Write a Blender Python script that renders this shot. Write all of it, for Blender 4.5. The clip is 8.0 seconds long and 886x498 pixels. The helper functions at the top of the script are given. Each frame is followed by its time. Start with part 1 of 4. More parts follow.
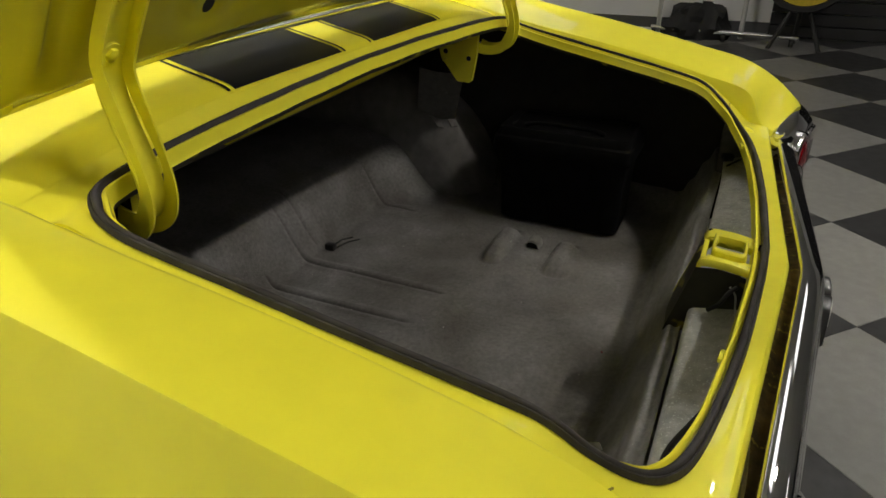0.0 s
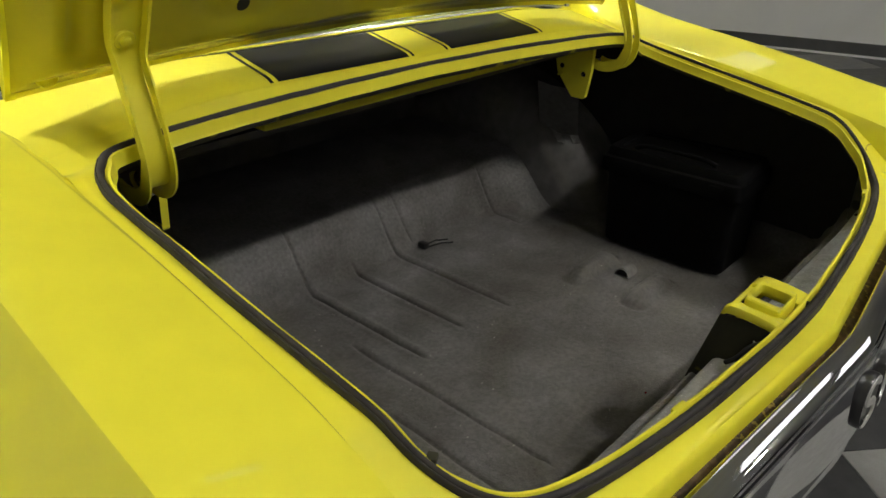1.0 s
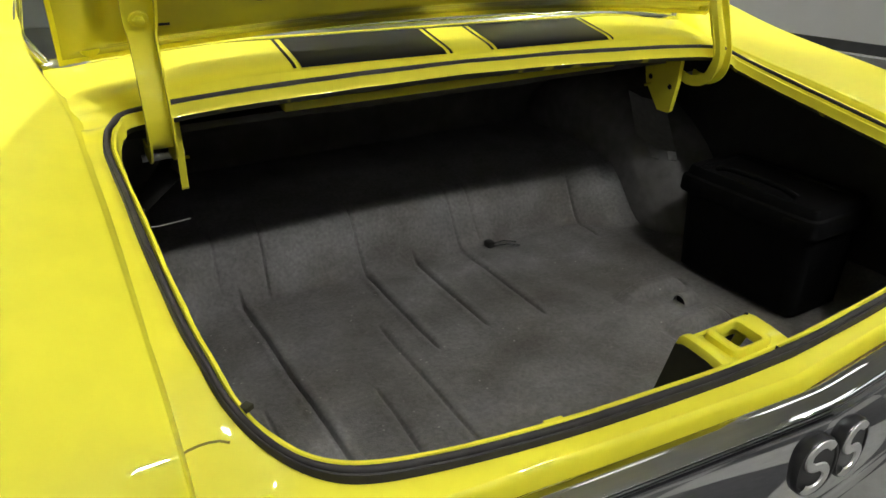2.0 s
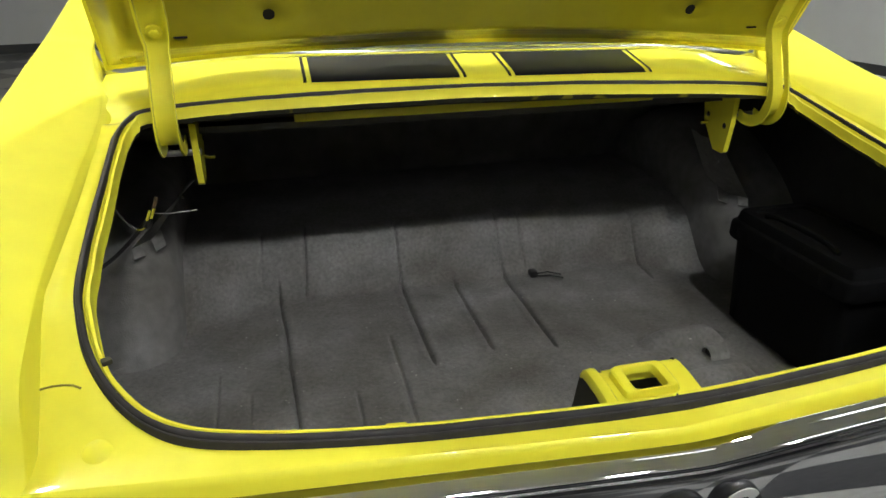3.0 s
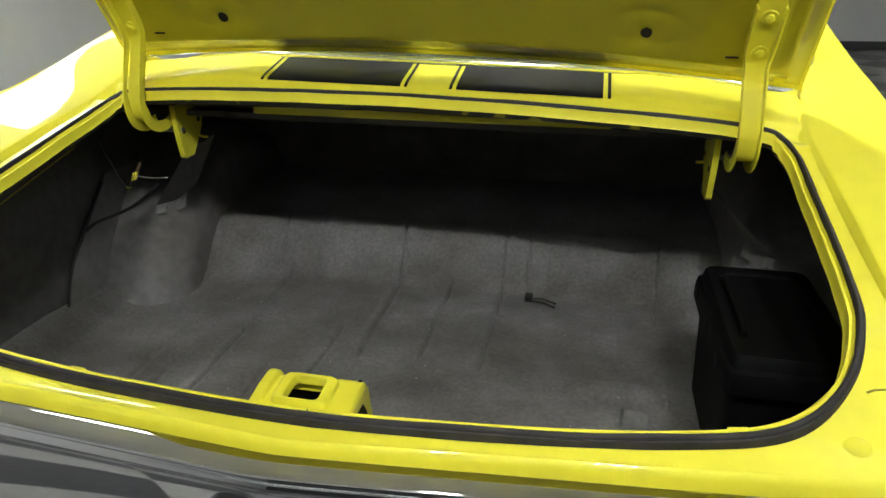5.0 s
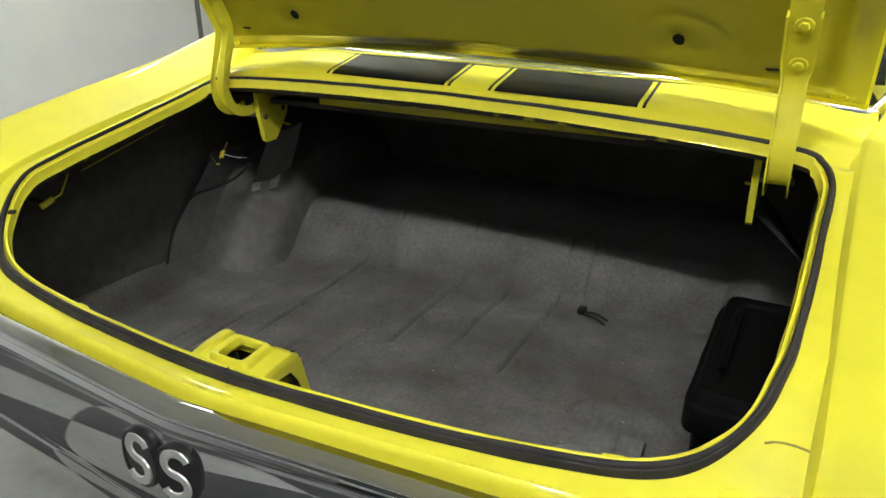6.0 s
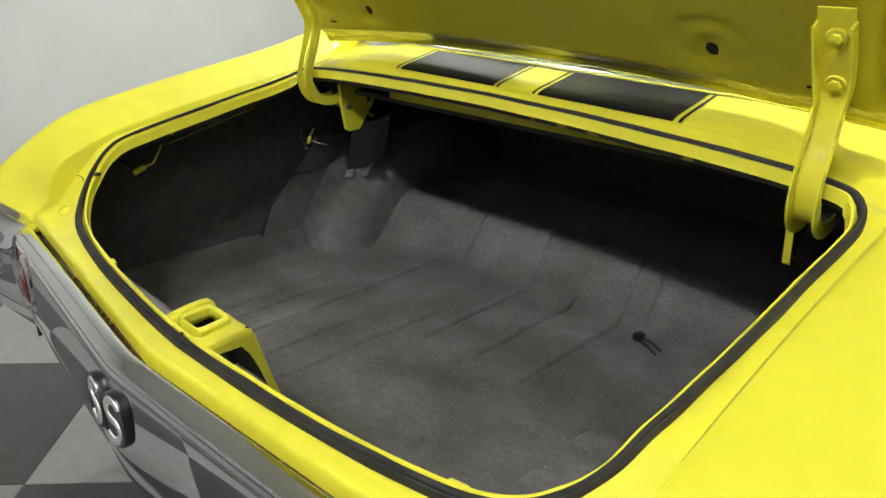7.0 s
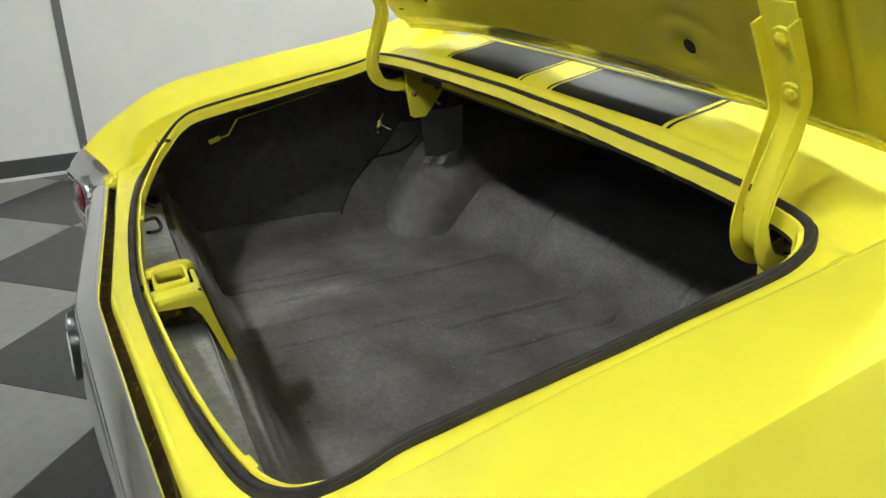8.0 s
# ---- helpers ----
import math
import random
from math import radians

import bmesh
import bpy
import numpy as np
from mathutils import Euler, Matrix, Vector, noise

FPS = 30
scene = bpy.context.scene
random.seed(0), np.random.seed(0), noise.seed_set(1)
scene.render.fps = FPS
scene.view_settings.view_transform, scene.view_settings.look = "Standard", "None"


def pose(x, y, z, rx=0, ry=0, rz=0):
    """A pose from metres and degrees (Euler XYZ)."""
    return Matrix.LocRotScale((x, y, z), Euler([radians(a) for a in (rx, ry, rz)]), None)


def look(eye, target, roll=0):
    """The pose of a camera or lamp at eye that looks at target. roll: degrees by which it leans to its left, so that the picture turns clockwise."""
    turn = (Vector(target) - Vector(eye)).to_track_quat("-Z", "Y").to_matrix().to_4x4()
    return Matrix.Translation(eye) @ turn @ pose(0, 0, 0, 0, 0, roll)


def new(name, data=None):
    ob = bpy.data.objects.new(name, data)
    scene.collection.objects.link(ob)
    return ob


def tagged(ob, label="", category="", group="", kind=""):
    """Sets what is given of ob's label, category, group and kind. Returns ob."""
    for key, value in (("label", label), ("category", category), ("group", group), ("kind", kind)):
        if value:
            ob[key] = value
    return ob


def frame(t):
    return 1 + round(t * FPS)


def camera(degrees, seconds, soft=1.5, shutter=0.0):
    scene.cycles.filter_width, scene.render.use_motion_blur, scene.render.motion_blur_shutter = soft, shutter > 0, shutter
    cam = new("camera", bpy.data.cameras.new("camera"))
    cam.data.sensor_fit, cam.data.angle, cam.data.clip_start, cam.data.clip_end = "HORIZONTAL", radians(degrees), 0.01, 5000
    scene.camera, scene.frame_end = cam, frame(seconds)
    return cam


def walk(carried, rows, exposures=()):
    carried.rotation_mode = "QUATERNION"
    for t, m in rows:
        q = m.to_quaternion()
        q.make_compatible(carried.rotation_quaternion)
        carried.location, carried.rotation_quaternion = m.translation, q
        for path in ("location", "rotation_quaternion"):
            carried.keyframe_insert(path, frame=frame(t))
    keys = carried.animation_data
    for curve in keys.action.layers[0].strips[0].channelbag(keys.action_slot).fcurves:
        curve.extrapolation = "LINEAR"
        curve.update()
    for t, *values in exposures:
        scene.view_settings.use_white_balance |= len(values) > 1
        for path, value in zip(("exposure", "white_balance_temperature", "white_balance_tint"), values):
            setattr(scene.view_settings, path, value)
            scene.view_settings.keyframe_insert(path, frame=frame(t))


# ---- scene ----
from mathutils.bvhtree import BVHTree

cam = camera(64.6, 8.0)
PATH = [
    (0, (-1.08, 0.002, 1.298), (0.532, 0.727, 0.363), 0.1),
    (0.5, (-1.017, -0.136, 1.296), (0.46, 0.841, 0.367), -0.0),
    (1, (-0.933, -0.255, 1.292), (0.367, 0.97, 0.392), -0.4),
    (2.5, (-0.556, -0.58, 1.273), (0.096, 1.111, 0.427), -0.5),
    (3, (-0.401, -0.645, 1.262), (0.026, 1.143, 0.474), -0.6),
    (3.5, (-0.238, -0.674, 1.264), (-0.021, 1.152, 0.476), -0.4),
    (4, (-0.049, -0.686, 1.258), (-0.007, 1.16, 0.489), -0.3),
    (4.2, (0.031, -0.689, 1.252), (0.002, 1.165, 0.501), -0.4),
    (5.3, (0.401, -0.666, 1.273), (-0.112, 1.109, 0.506), 0.0),
    (5.5, (0.466, -0.651, 1.262), (-0.142, 1.098, 0.507), -0.1),
    (6, (0.62, -0.596, 1.262), (-0.263, 1.033, 0.51), 0.1),
    (6.5, (0.753, -0.509, 1.265), (-0.386, 0.955, 0.517), 0.2),
    (7, (0.872, -0.388, 1.264), (-0.451, 0.905, 0.504), 0.5),
    (7.5, (0.99, -0.244, 1.262), (-0.501, 0.832, 0.475), 0.4),
    (8, (1.076, -0.079, 1.262), (-0.563, 0.755, 0.476), 0.4),
]
walk(cam, [(t, look(eye, target, roll)) for t, eye, target, roll in PATH],
     exposures=[(0, -0.21, 7000, 9), (1, -0.07, 6750, 8), (2.5, 0.37, 6400, 7), (4, 0.44, 6300, 6), (5.5, 0.36, 6300, 6), (8, 0.48, 6300, 6)])

# ---- world, lamps, exposure ----
world = bpy.data.worlds.new("world")
scene.world = world
world.use_nodes = True
world.node_tree.nodes["Background"].inputs[0].default_value = (0.5, 0.52, 0.55, 1)
world.node_tree.nodes["Background"].inputs[1].default_value = 0.05
scene.view_settings.exposure = 0.0
LAMP_POWER, FILL_POWER = 12.0, 590.0
CEILING = 3.2


# ---- materials ----
def material(name, colour, rough=0.5, metal=0.0, coat=0.0, vary=0.0, scale=40.0, bump=0.0, bump_scale=300.0,
             speck=None, speck_scale=220.0, speck_at=0.66, rough_vary=0.0, sheen=0.0, spec=0.5, emit=None, strength=0.0, island=0.0, broad=0.0):
    m = bpy.data.materials.new(name)
    m.use_nodes = True
    t = m.node_tree
    b = t.nodes["Principled BSDF"]
    b.inputs["Base Color"].default_value = (*colour, 1)
    b.inputs["Roughness"].default_value = rough
    b.inputs["Metallic"].default_value = metal
    b.inputs["Coat Weight"].default_value = coat
    b.inputs["Coat Roughness"].default_value = 0.03
    b.inputs["Sheen Weight"].default_value = sheen
    b.inputs["Specular IOR Level"].default_value = spec
    co = t.nodes.new("ShaderNodeTexCoord").outputs["Object"]
    base = None

    def noise_tex(s, detail=6.0):
        n = t.nodes.new("ShaderNodeTexNoise")
        n.inputs["Scale"].default_value, n.inputs["Detail"].default_value = s, detail
        t.links.new(co, n.inputs["Vector"])
        return n.outputs["Fac"]

    def ramp(fac, lo, hi, a, c):
        r = t.nodes.new("ShaderNodeValToRGB")
        r.color_ramp.elements[0].position, r.color_ramp.elements[1].position = lo, hi
        r.color_ramp.elements[0].color, r.color_ramp.elements[1].color = a, c
        t.links.new(fac, r.inputs[0])
        return r.outputs[0]

    def mix(kind, fac, a, c):
        x = t.nodes.new("ShaderNodeMix")
        x.data_type, x.blend_type = "RGBA", kind
        for k, v in ((0, fac), (6, a), (7, c)):
            if hasattr(v, "links"):
                t.links.new(v, x.inputs[k])
            else:
                x.inputs[k].default_value = v
        return x.outputs[2]

    if vary:
        lo, hi = 1 - vary, 1 + vary
        base = mix("MULTIPLY", 1.0, (*colour, 1), ramp(noise_tex(scale), 0.3, 0.7, (lo, lo, lo, 1), (hi, hi, hi, 1)))
        base = mix("MULTIPLY", 1.0, base, ramp(noise_tex(scale / 9), 0.3, 0.7, (1 - vary * 0.7,) * 3 + (1,), (1 + vary * 0.7,) * 3 + (1,)))
    if broad:
        base = mix("MULTIPLY", 1.0, base or (*colour, 1), ramp(noise_tex(5.5, 5.0), 0.32, 0.68, (1 - broad, 0.97 - broad, 0.92 - broad, 1), (1 + broad, 1 + broad, 1.01 + broad, 1)))
    if speck:
        base = mix("MIX", ramp(noise_tex(speck_scale, 2.0), speck_at, speck_at + 0.05, (0, 0, 0, 1), (1, 1, 1, 1)), base or (*colour, 1), (*speck, 1))
    if island:
        rnd = t.nodes.new("ShaderNodeObjectInfo").outputs["Random"]
        base = mix("MULTIPLY", 1.0, base or (*colour, 1), ramp(rnd, 0.0, 1.0, (1 - island,) * 3 + (1,), (1 + island,) * 3 + (1,)))
    if base is not None:
        t.links.new(base, b.inputs["Base Color"])
    if rough_vary:
        t.links.new(ramp(noise_tex(scale * 0.6), 0.35, 0.65, (max(rough - rough_vary, 0),) * 3 + (1,), (rough + rough_vary,) * 3 + (1,)), b.inputs["Roughness"])
    if bump:
        bp = t.nodes.new("ShaderNodeBump")
        bp.inputs["Strength"].default_value, bp.inputs["Distance"].default_value = bump, 0.002
        t.links.new(noise_tex(bump_scale), bp.inputs["Height"])
        t.links.new(bp.outputs[0], b.inputs["Normal"])
    if emit:
        b.inputs["Emission Color"].default_value = (*emit, 1)
        b.inputs["Emission Strength"].default_value = strength
    return m


YELLOW = (0.90, 0.825, 0.055)
PAINT = material("yellow_paint", YELLOW, rough=0.5, spec=0.2, coat=0.75, vary=0.03, scale=18, bump=0.004, bump_scale=40)
JAMB = material("yellow_jamb_paint", (0.89, 0.815, 0.055), rough=0.45, spec=0.25, coat=0.8, vary=0.035, scale=26, bump=0.10, bump_scale=17, rough_vary=0.06)
FELT_STRUT = material("felt_sprayed_steel", (0.15, 0.147, 0.142), rough=0.9, vary=0.15, scale=60, bump=0.4, bump_scale=350)
TAB_GREY = material("dusty_grey_tab", (0.19, 0.186, 0.178), rough=0.85, vary=0.2, scale=80, bump=0.4, bump_scale=300)
# Overspray tone, used as well to darken shaded undersides and recesses.
OVERSPRAY_AND_SHADE = material("overspray_and_shade_on_steel", (0.035, 0.034, 0.018), rough=0.6, vary=0.3, scale=30, speck=(0.30, 0.27, 0.02), speck_scale=22, speck_at=0.60)
# Body yellow darkened: the weak light under the lid is in the colour.
LID_PAINT_DIM = material("dimmed_yellow_lid_paint", (0.49, 0.438, 0.017), rough=0.42, spec=0.40, coat=0.8, vary=0.05, scale=22, bump=0.05, bump_scale=38, rough_vary=0.08)
SEAM_YELLOW = material("grimy_yellow_sealer", (0.30, 0.255, 0.02), rough=0.6, vary=0.3, scale=60)
BLACK_STRIPE = material("black_stripe_paint", (0.011, 0.011, 0.013), rough=0.38, spec=0.22, coat=0.06, vary=0.1, scale=20)
RUBBER = material("black_rubber", (0.031, 0.028, 0.029), spec=0.36, rough=0.62, vary=0.3, scale=35, bump=0.25, bump_scale=160, rough_vary=0.08)
CHROME = material("chrome", (0.84, 0.84, 0.87), rough=0.035, metal=1.0, vary=0.04, scale=9, rough_vary=0.02, bump=0.03, bump_scale=14)
BRIGHT = material("bright_trim", (0.80, 0.81, 0.83), rough=0.15, metal=1.0, vary=0.06, scale=30)
CARPET = material("grey_trunk_felt", (0.187, 0.184, 0.184), rough=0.92, vary=0.19, scale=120, broad=0.24, bump=1.0, bump_scale=360,
                  speck=(0.36, 0.36, 0.35), speck_scale=330, speck_at=0.70, sheen=0.10)


def soil_and_dim(m):
    """Brown noise-patched dirt, with the flat pan's dimmer light put in by height."""
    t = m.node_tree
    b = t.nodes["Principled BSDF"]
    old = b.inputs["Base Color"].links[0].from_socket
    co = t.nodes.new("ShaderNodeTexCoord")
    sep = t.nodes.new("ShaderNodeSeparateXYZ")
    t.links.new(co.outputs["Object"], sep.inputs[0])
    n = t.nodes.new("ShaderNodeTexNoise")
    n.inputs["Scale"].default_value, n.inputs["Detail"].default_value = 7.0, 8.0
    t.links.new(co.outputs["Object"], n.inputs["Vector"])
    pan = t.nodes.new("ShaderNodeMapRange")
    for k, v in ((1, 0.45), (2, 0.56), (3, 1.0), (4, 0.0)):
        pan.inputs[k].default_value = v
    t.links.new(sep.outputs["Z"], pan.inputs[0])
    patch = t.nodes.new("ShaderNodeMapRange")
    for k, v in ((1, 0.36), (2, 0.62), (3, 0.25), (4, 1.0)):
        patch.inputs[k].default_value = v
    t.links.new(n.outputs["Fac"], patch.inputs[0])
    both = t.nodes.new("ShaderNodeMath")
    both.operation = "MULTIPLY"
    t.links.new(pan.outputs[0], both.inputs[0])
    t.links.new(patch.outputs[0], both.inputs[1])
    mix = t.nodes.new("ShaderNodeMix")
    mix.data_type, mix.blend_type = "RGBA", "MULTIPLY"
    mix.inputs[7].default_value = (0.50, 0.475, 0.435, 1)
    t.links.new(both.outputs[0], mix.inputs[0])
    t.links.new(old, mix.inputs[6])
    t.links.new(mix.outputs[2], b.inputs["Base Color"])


soil_and_dim(CARPET)
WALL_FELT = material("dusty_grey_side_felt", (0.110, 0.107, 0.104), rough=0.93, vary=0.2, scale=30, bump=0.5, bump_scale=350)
# Near-black copy of the side felt: the right wall's shade is in its colour.
FELT_SHADED = material("shaded_felt_side", (0.026, 0.026, 0.025), rough=0.95, vary=0.2, scale=30, bump=0.5, bump_scale=350)
FELT = material("grey_felt_side", (0.180, 0.177, 0.175), rough=0.88, vary=0.16, scale=34, broad=0.16, bump=0.5, bump_scale=350, sheen=0.06)
SPATTER = material("spatter_grey_paint", (0.40, 0.403, 0.40), rough=0.38, vary=0.22, scale=60, bump=0.35, bump_scale=240,
                   speck=(0.62, 0.63, 0.63), speck_scale=300, speck_at=0.62)
DARK = material("dark_primer", (0.09, 0.088, 0.085), rough=0.75, vary=0.3, scale=25, bump=0.3, bump_scale=120)
BOARD = material("dark_felt_board", (0.17, 0.165, 0.158), rough=0.85, vary=0.3, scale=14, bump=0.4, bump_scale=180)
CASE = material("black_plastic", (0.0065, 0.0065, 0.007), rough=0.55, spec=0.06, vary=0.2, scale=40, bump=0.35, bump_scale=520)
RUST = material("rusty_brown_steel", (0.10, 0.062, 0.026), rough=0.75, vary=0.6, scale=60, bump=0.6, bump_scale=160, speck=(0.32, 0.24, 0.05), speck_scale=90, speck_at=0.62)
BADGE_BLACK = material("badge_black", (0.014, 0.014, 0.015), rough=0.28, coat=0.4, vary=0.2, scale=50)
BADGE_WHITE = material("badge_silver", (0.72, 0.72, 0.70), rough=0.28, metal=0.55, vary=0.05, scale=60)
RED_LENS = material("red_lens", (0.17, 0.004, 0.008), rough=0.12, coat=1.0, vary=0.15, scale=60)
# Near-black for caps and blocks that stand in for the shade inside holes.
HOLE_SHADE = material("hole_shade", (0.006, 0.006, 0.006), rough=0.9)
WIRE = material("black_wire", (0.012, 0.012, 0.012), rough=0.5)
LINT = material("pale_lint", (0.42, 0.41, 0.38), rough=0.9)
WIRE_WHITE = material("pale_wire", (0.45, 0.45, 0.43), rough=0.45)
TERMINAL = material("yellow_terminal", (0.75, 0.66, 0.06), rough=0.4)
STEEL = material("dull_steel", (0.42, 0.42, 0.42), rough=0.38, metal=0.9, vary=0.1, scale=60)
TYRE = material("tyre_rubber", (0.018, 0.018, 0.018), rough=0.75, vary=0.2, scale=30)
TILE_LIGHT = material("light_floor_tile", (0.235, 0.232, 0.225), rough=0.33, vary=0.10, scale=22, bump=0.05, bump_scale=40, rough_vary=0.03, island=0.06,
                      speck=(0.205, 0.202, 0.195), speck_scale=260, speck_at=0.60)
TILE_DARK = material("dark_floor_tile", (0.044, 0.044, 0.046), rough=0.33, vary=0.20, scale=22, bump=0.08, bump_scale=40, rough_vary=0.03, island=0.08,
                     speck=(0.075, 0.075, 0.075), speck_scale=320, speck_at=0.64)
GROUT = material("floor_screed", (0.08, 0.08, 0.08), rough=0.8)
WALL = material("white_wall_paint", (0.80, 0.80, 0.80), rough=0.7, vary=0.03, scale=3, bump=0.12, bump_scale=110)
SEAM = material("grey_wall_trim", (0.16, 0.16, 0.165), rough=0.5)
BASE = material("dark_baseboard", (0.070, 0.072, 0.076), rough=0.35, vary=0.12, scale=8)
CEIL = material("ceiling_paint", (0.76, 0.76, 0.76), rough=0.9, vary=0.05, scale=3)
GLOW = material("lamp_diffuser", (0.9, 0.9, 0.9), rough=0.5, emit=(1.0, 0.985, 0.95), strength=LAMP_POWER)
GLOW_MID = material("mid_lamp_diffuser", (0.9, 0.9, 0.9), rough=0.5, emit=(1.0, 0.985, 0.95), strength=900.0)
GLOW_STRIP = material("strip_lamp_diffuser", (0.9, 0.9, 0.9), rough=0.5, emit=(1.0, 0.985, 0.95), strength=4.5)
GLOW_TUBE = material("tube_lamp_diffuser", (0.9, 0.9, 0.9), rough=0.5, emit=(1.0, 0.985, 0.95), strength=335.0)
GLOW_PANEL = material("panel_lamp_diffuser", (0.9, 0.9, 0.9), rough=0.5, emit=(0.97, 0.985, 1.0), strength=1.9)
GLOW_SOFT = material("soft_lamp_diffuser", (0.9, 0.9, 0.9), rough=0.5, emit=(1.0, 0.985, 0.95), strength=380.0)
# Next two: unseen fill lamps added to brighten the left and right quarter panels.
GLOW_FILL_LEFT = material("left_fill_diffuser", (0.9, 0.9, 0.9), rough=0.5, emit=(1.0, 0.985, 0.95), strength=1450.0)
GLOW_FILL_RIGHT = material("right_fill_diffuser", (0.9, 0.9, 0.9), rough=0.5, emit=(1.0, 0.985, 0.95), strength=FILL_POWER)
FRAME_WHITE = material("lamp_frame", (0.6, 0.6, 0.6), rough=0.4)
WALL_DARK = material("charcoal_unseen_wall", (0.10, 0.10, 0.105), rough=0.7, vary=0.05, scale=3, bump=0.12, bump_scale=110)
SHUTTER = material("dark_shutter", (0.020, 0.020, 0.022), rough=0.5, vary=0.15, scale=5)
COVER = material("black_cloth", (0.014, 0.014, 0.015), rough=0.7, vary=0.3, scale=12, bump=0.5, bump_scale=60)
WHEEL_YELLOW = material("yellow_rim", (0.55, 0.42, 0.02), rough=0.35, coat=0.5, vary=0.1)
GLASS = bpy.data.materials.new("window_glass")
GLASS.use_nodes = True
g = GLASS.node_tree.nodes["Principled BSDF"]
g.inputs["Base Color"].default_value = (0.55, 0.66, 0.62, 1)
g.inputs["Roughness"].default_value, g.inputs["Transmission Weight"].default_value, g.inputs["IOR"].default_value = 0.02, 1.0, 1.45


# Entries at (1.8, 1.10), (-1.4, 1.25) and those with None are added fill, unseen.
LAMPS_AT = [(0.03, -1.48, 0.220, 0.150, GLOW_TUBE), (0.82, -1.48, 0.250, 0.150, GLOW_TUBE), (2.4, -1.3, 0.115, 0.105, GLOW_SOFT), (0.0, 1.55, 0.150, 0.125, GLOW_MID), (1.8, 1.10, 0.150, 0.130, GLOW_FILL_RIGHT), (-2.4, 2.4, 1.2, 0.6, None), (-1.4, 1.25, 0.110, 0.100, GLOW_FILL_LEFT),
            (5.0, 6.0, 1.2, 0.6, None), (0.0, 6.2, 1.2, 0.6, None)]
LAMPS_AT += [(2.75, -0.85, 1.2, 0.45, GLOW_PANEL), (4.15, -1.35, 1.2, 0.45, GLOW_PANEL), (2.9, 0.95, 1.2, 0.30, GLOW_PANEL), (1.25, 0.62, 0.6, 0.12, GLOW_PANEL)]
LAMPS_AT += [(x, y - 0.12 * x, 1.22, 0.07, GLOW_STRIP) for y in (-2.7, -3.5, -4.6) for x in (-2.4, -1.1, 0.2, 1.5, 2.8)]


# ---- mesh helpers ----
def part(name, bm, mat, parent=None, label="", sharp=38):
    me = bpy.data.meshes.new(name)
    bmesh.ops.recalc_face_normals(bm, faces=bm.faces)
    bm.to_mesh(me)
    bm.free()
    me.materials.append(mat)
    for p in me.polygons:
        p.use_smooth = True
    me.set_sharp_from_angle(angle=radians(sharp))
    ob = new(name, me)
    if parent:
        ob.parent = parent
    if label:
        tagged(ob, label)
    return ob


def interp(x, xs, ys):
    return float(np.interp(x, xs, ys))


def curve(x, xs, ys):
    """A smooth line through the table, with no overshoot."""
    if x <= xs[0] or x >= xs[-1]:
        return interp(x, xs, ys)
    h = [b - a for a, b in zip(xs, xs[1:])]
    d = [(b - a) / w for a, b, w in zip(ys, ys[1:], h)]
    m = [d[0]] + [2 * a * b / (a + b) if a * b > 0 else 0.0 for a, b in zip(d, d[1:])] + [d[-1]]
    i = max(k for k in range(len(h)) if xs[k] <= x)
    t = (x - xs[i]) / h[i]
    return ((2 * t ** 3 - 3 * t * t + 1) * ys[i] + (t ** 3 - 2 * t * t + t) * h[i] * m[i]
            + (3 * t * t - 2 * t ** 3) * ys[i + 1] + (t ** 3 - t * t) * h[i] * m[i + 1])


def smooth(a, b, x):
    t = min(max((x - a) / (b - a), 0.0), 1.0)
    return t * t * (3 - 2 * t)


def catmull(pts, n, closed=False):
    """n points per span along a smooth curve through pts."""
    pts = [Vector(p) for p in pts]
    out, m = [], len(pts)
    for i in range(m if closed else m - 1):
        if closed:
            a, b, c, d = (pts[(i + k) % m] for k in (-1, 0, 1, 2))
        else:
            a, b, c, d = pts[max(i - 1, 0)], pts[i], pts[i + 1], pts[min(i + 2, m - 1)]
        for k in range(n):
            t = k / n
            out.append(0.5 * ((2 * b) + (c - a) * t + (2 * a - 5 * b + 4 * c - d) * t * t + (3 * b - a - 3 * c + d) * t ** 3))
    if not closed:
        out.append(pts[-1])
    return out


def rows_mesh(rows, closed_u=False, closed_v=False, bm=None):
    """Quads between rows of points of one length."""
    bm = bm or bmesh.new()
    vs = [[bm.verts.new(p) for p in r] for r in rows]
    nr, nc = len(vs), len(vs[0])
    for i in range(nr if closed_v else nr - 1):
        for j in range(nc if closed_u else nc - 1):
            q = (vs[i][j], vs[i][(j + 1) % nc], vs[(i + 1) % nr][(j + 1) % nc], vs[(i + 1) % nr][j])
            if len(set(q)) == 4:
                try:
                    bm.faces.new(q)
                except ValueError:
                    pass
    return bm


def grid(fn, us, vs, bm=None):
    return rows_mesh([[fn(u, v) for u in us] for v in vs], bm=bm)


def box(bm, cx, cy, cz, sx, sy, sz, bevel=0.0, turn=None, segments=2):
    m = Matrix.Translation((cx, cy, cz)) @ (turn or Matrix()) @ Matrix.Diagonal((sx, sy, sz, 1))
    got = bmesh.ops.create_cube(bm, size=1.0, matrix=m)["verts"]
    if bevel:
        edges = list({e for v in got for e in v.link_edges})
        bmesh.ops.bevel(bm, geom=edges, offset=bevel, segments=segments, profile=0.5, affect="EDGES")
    return bm


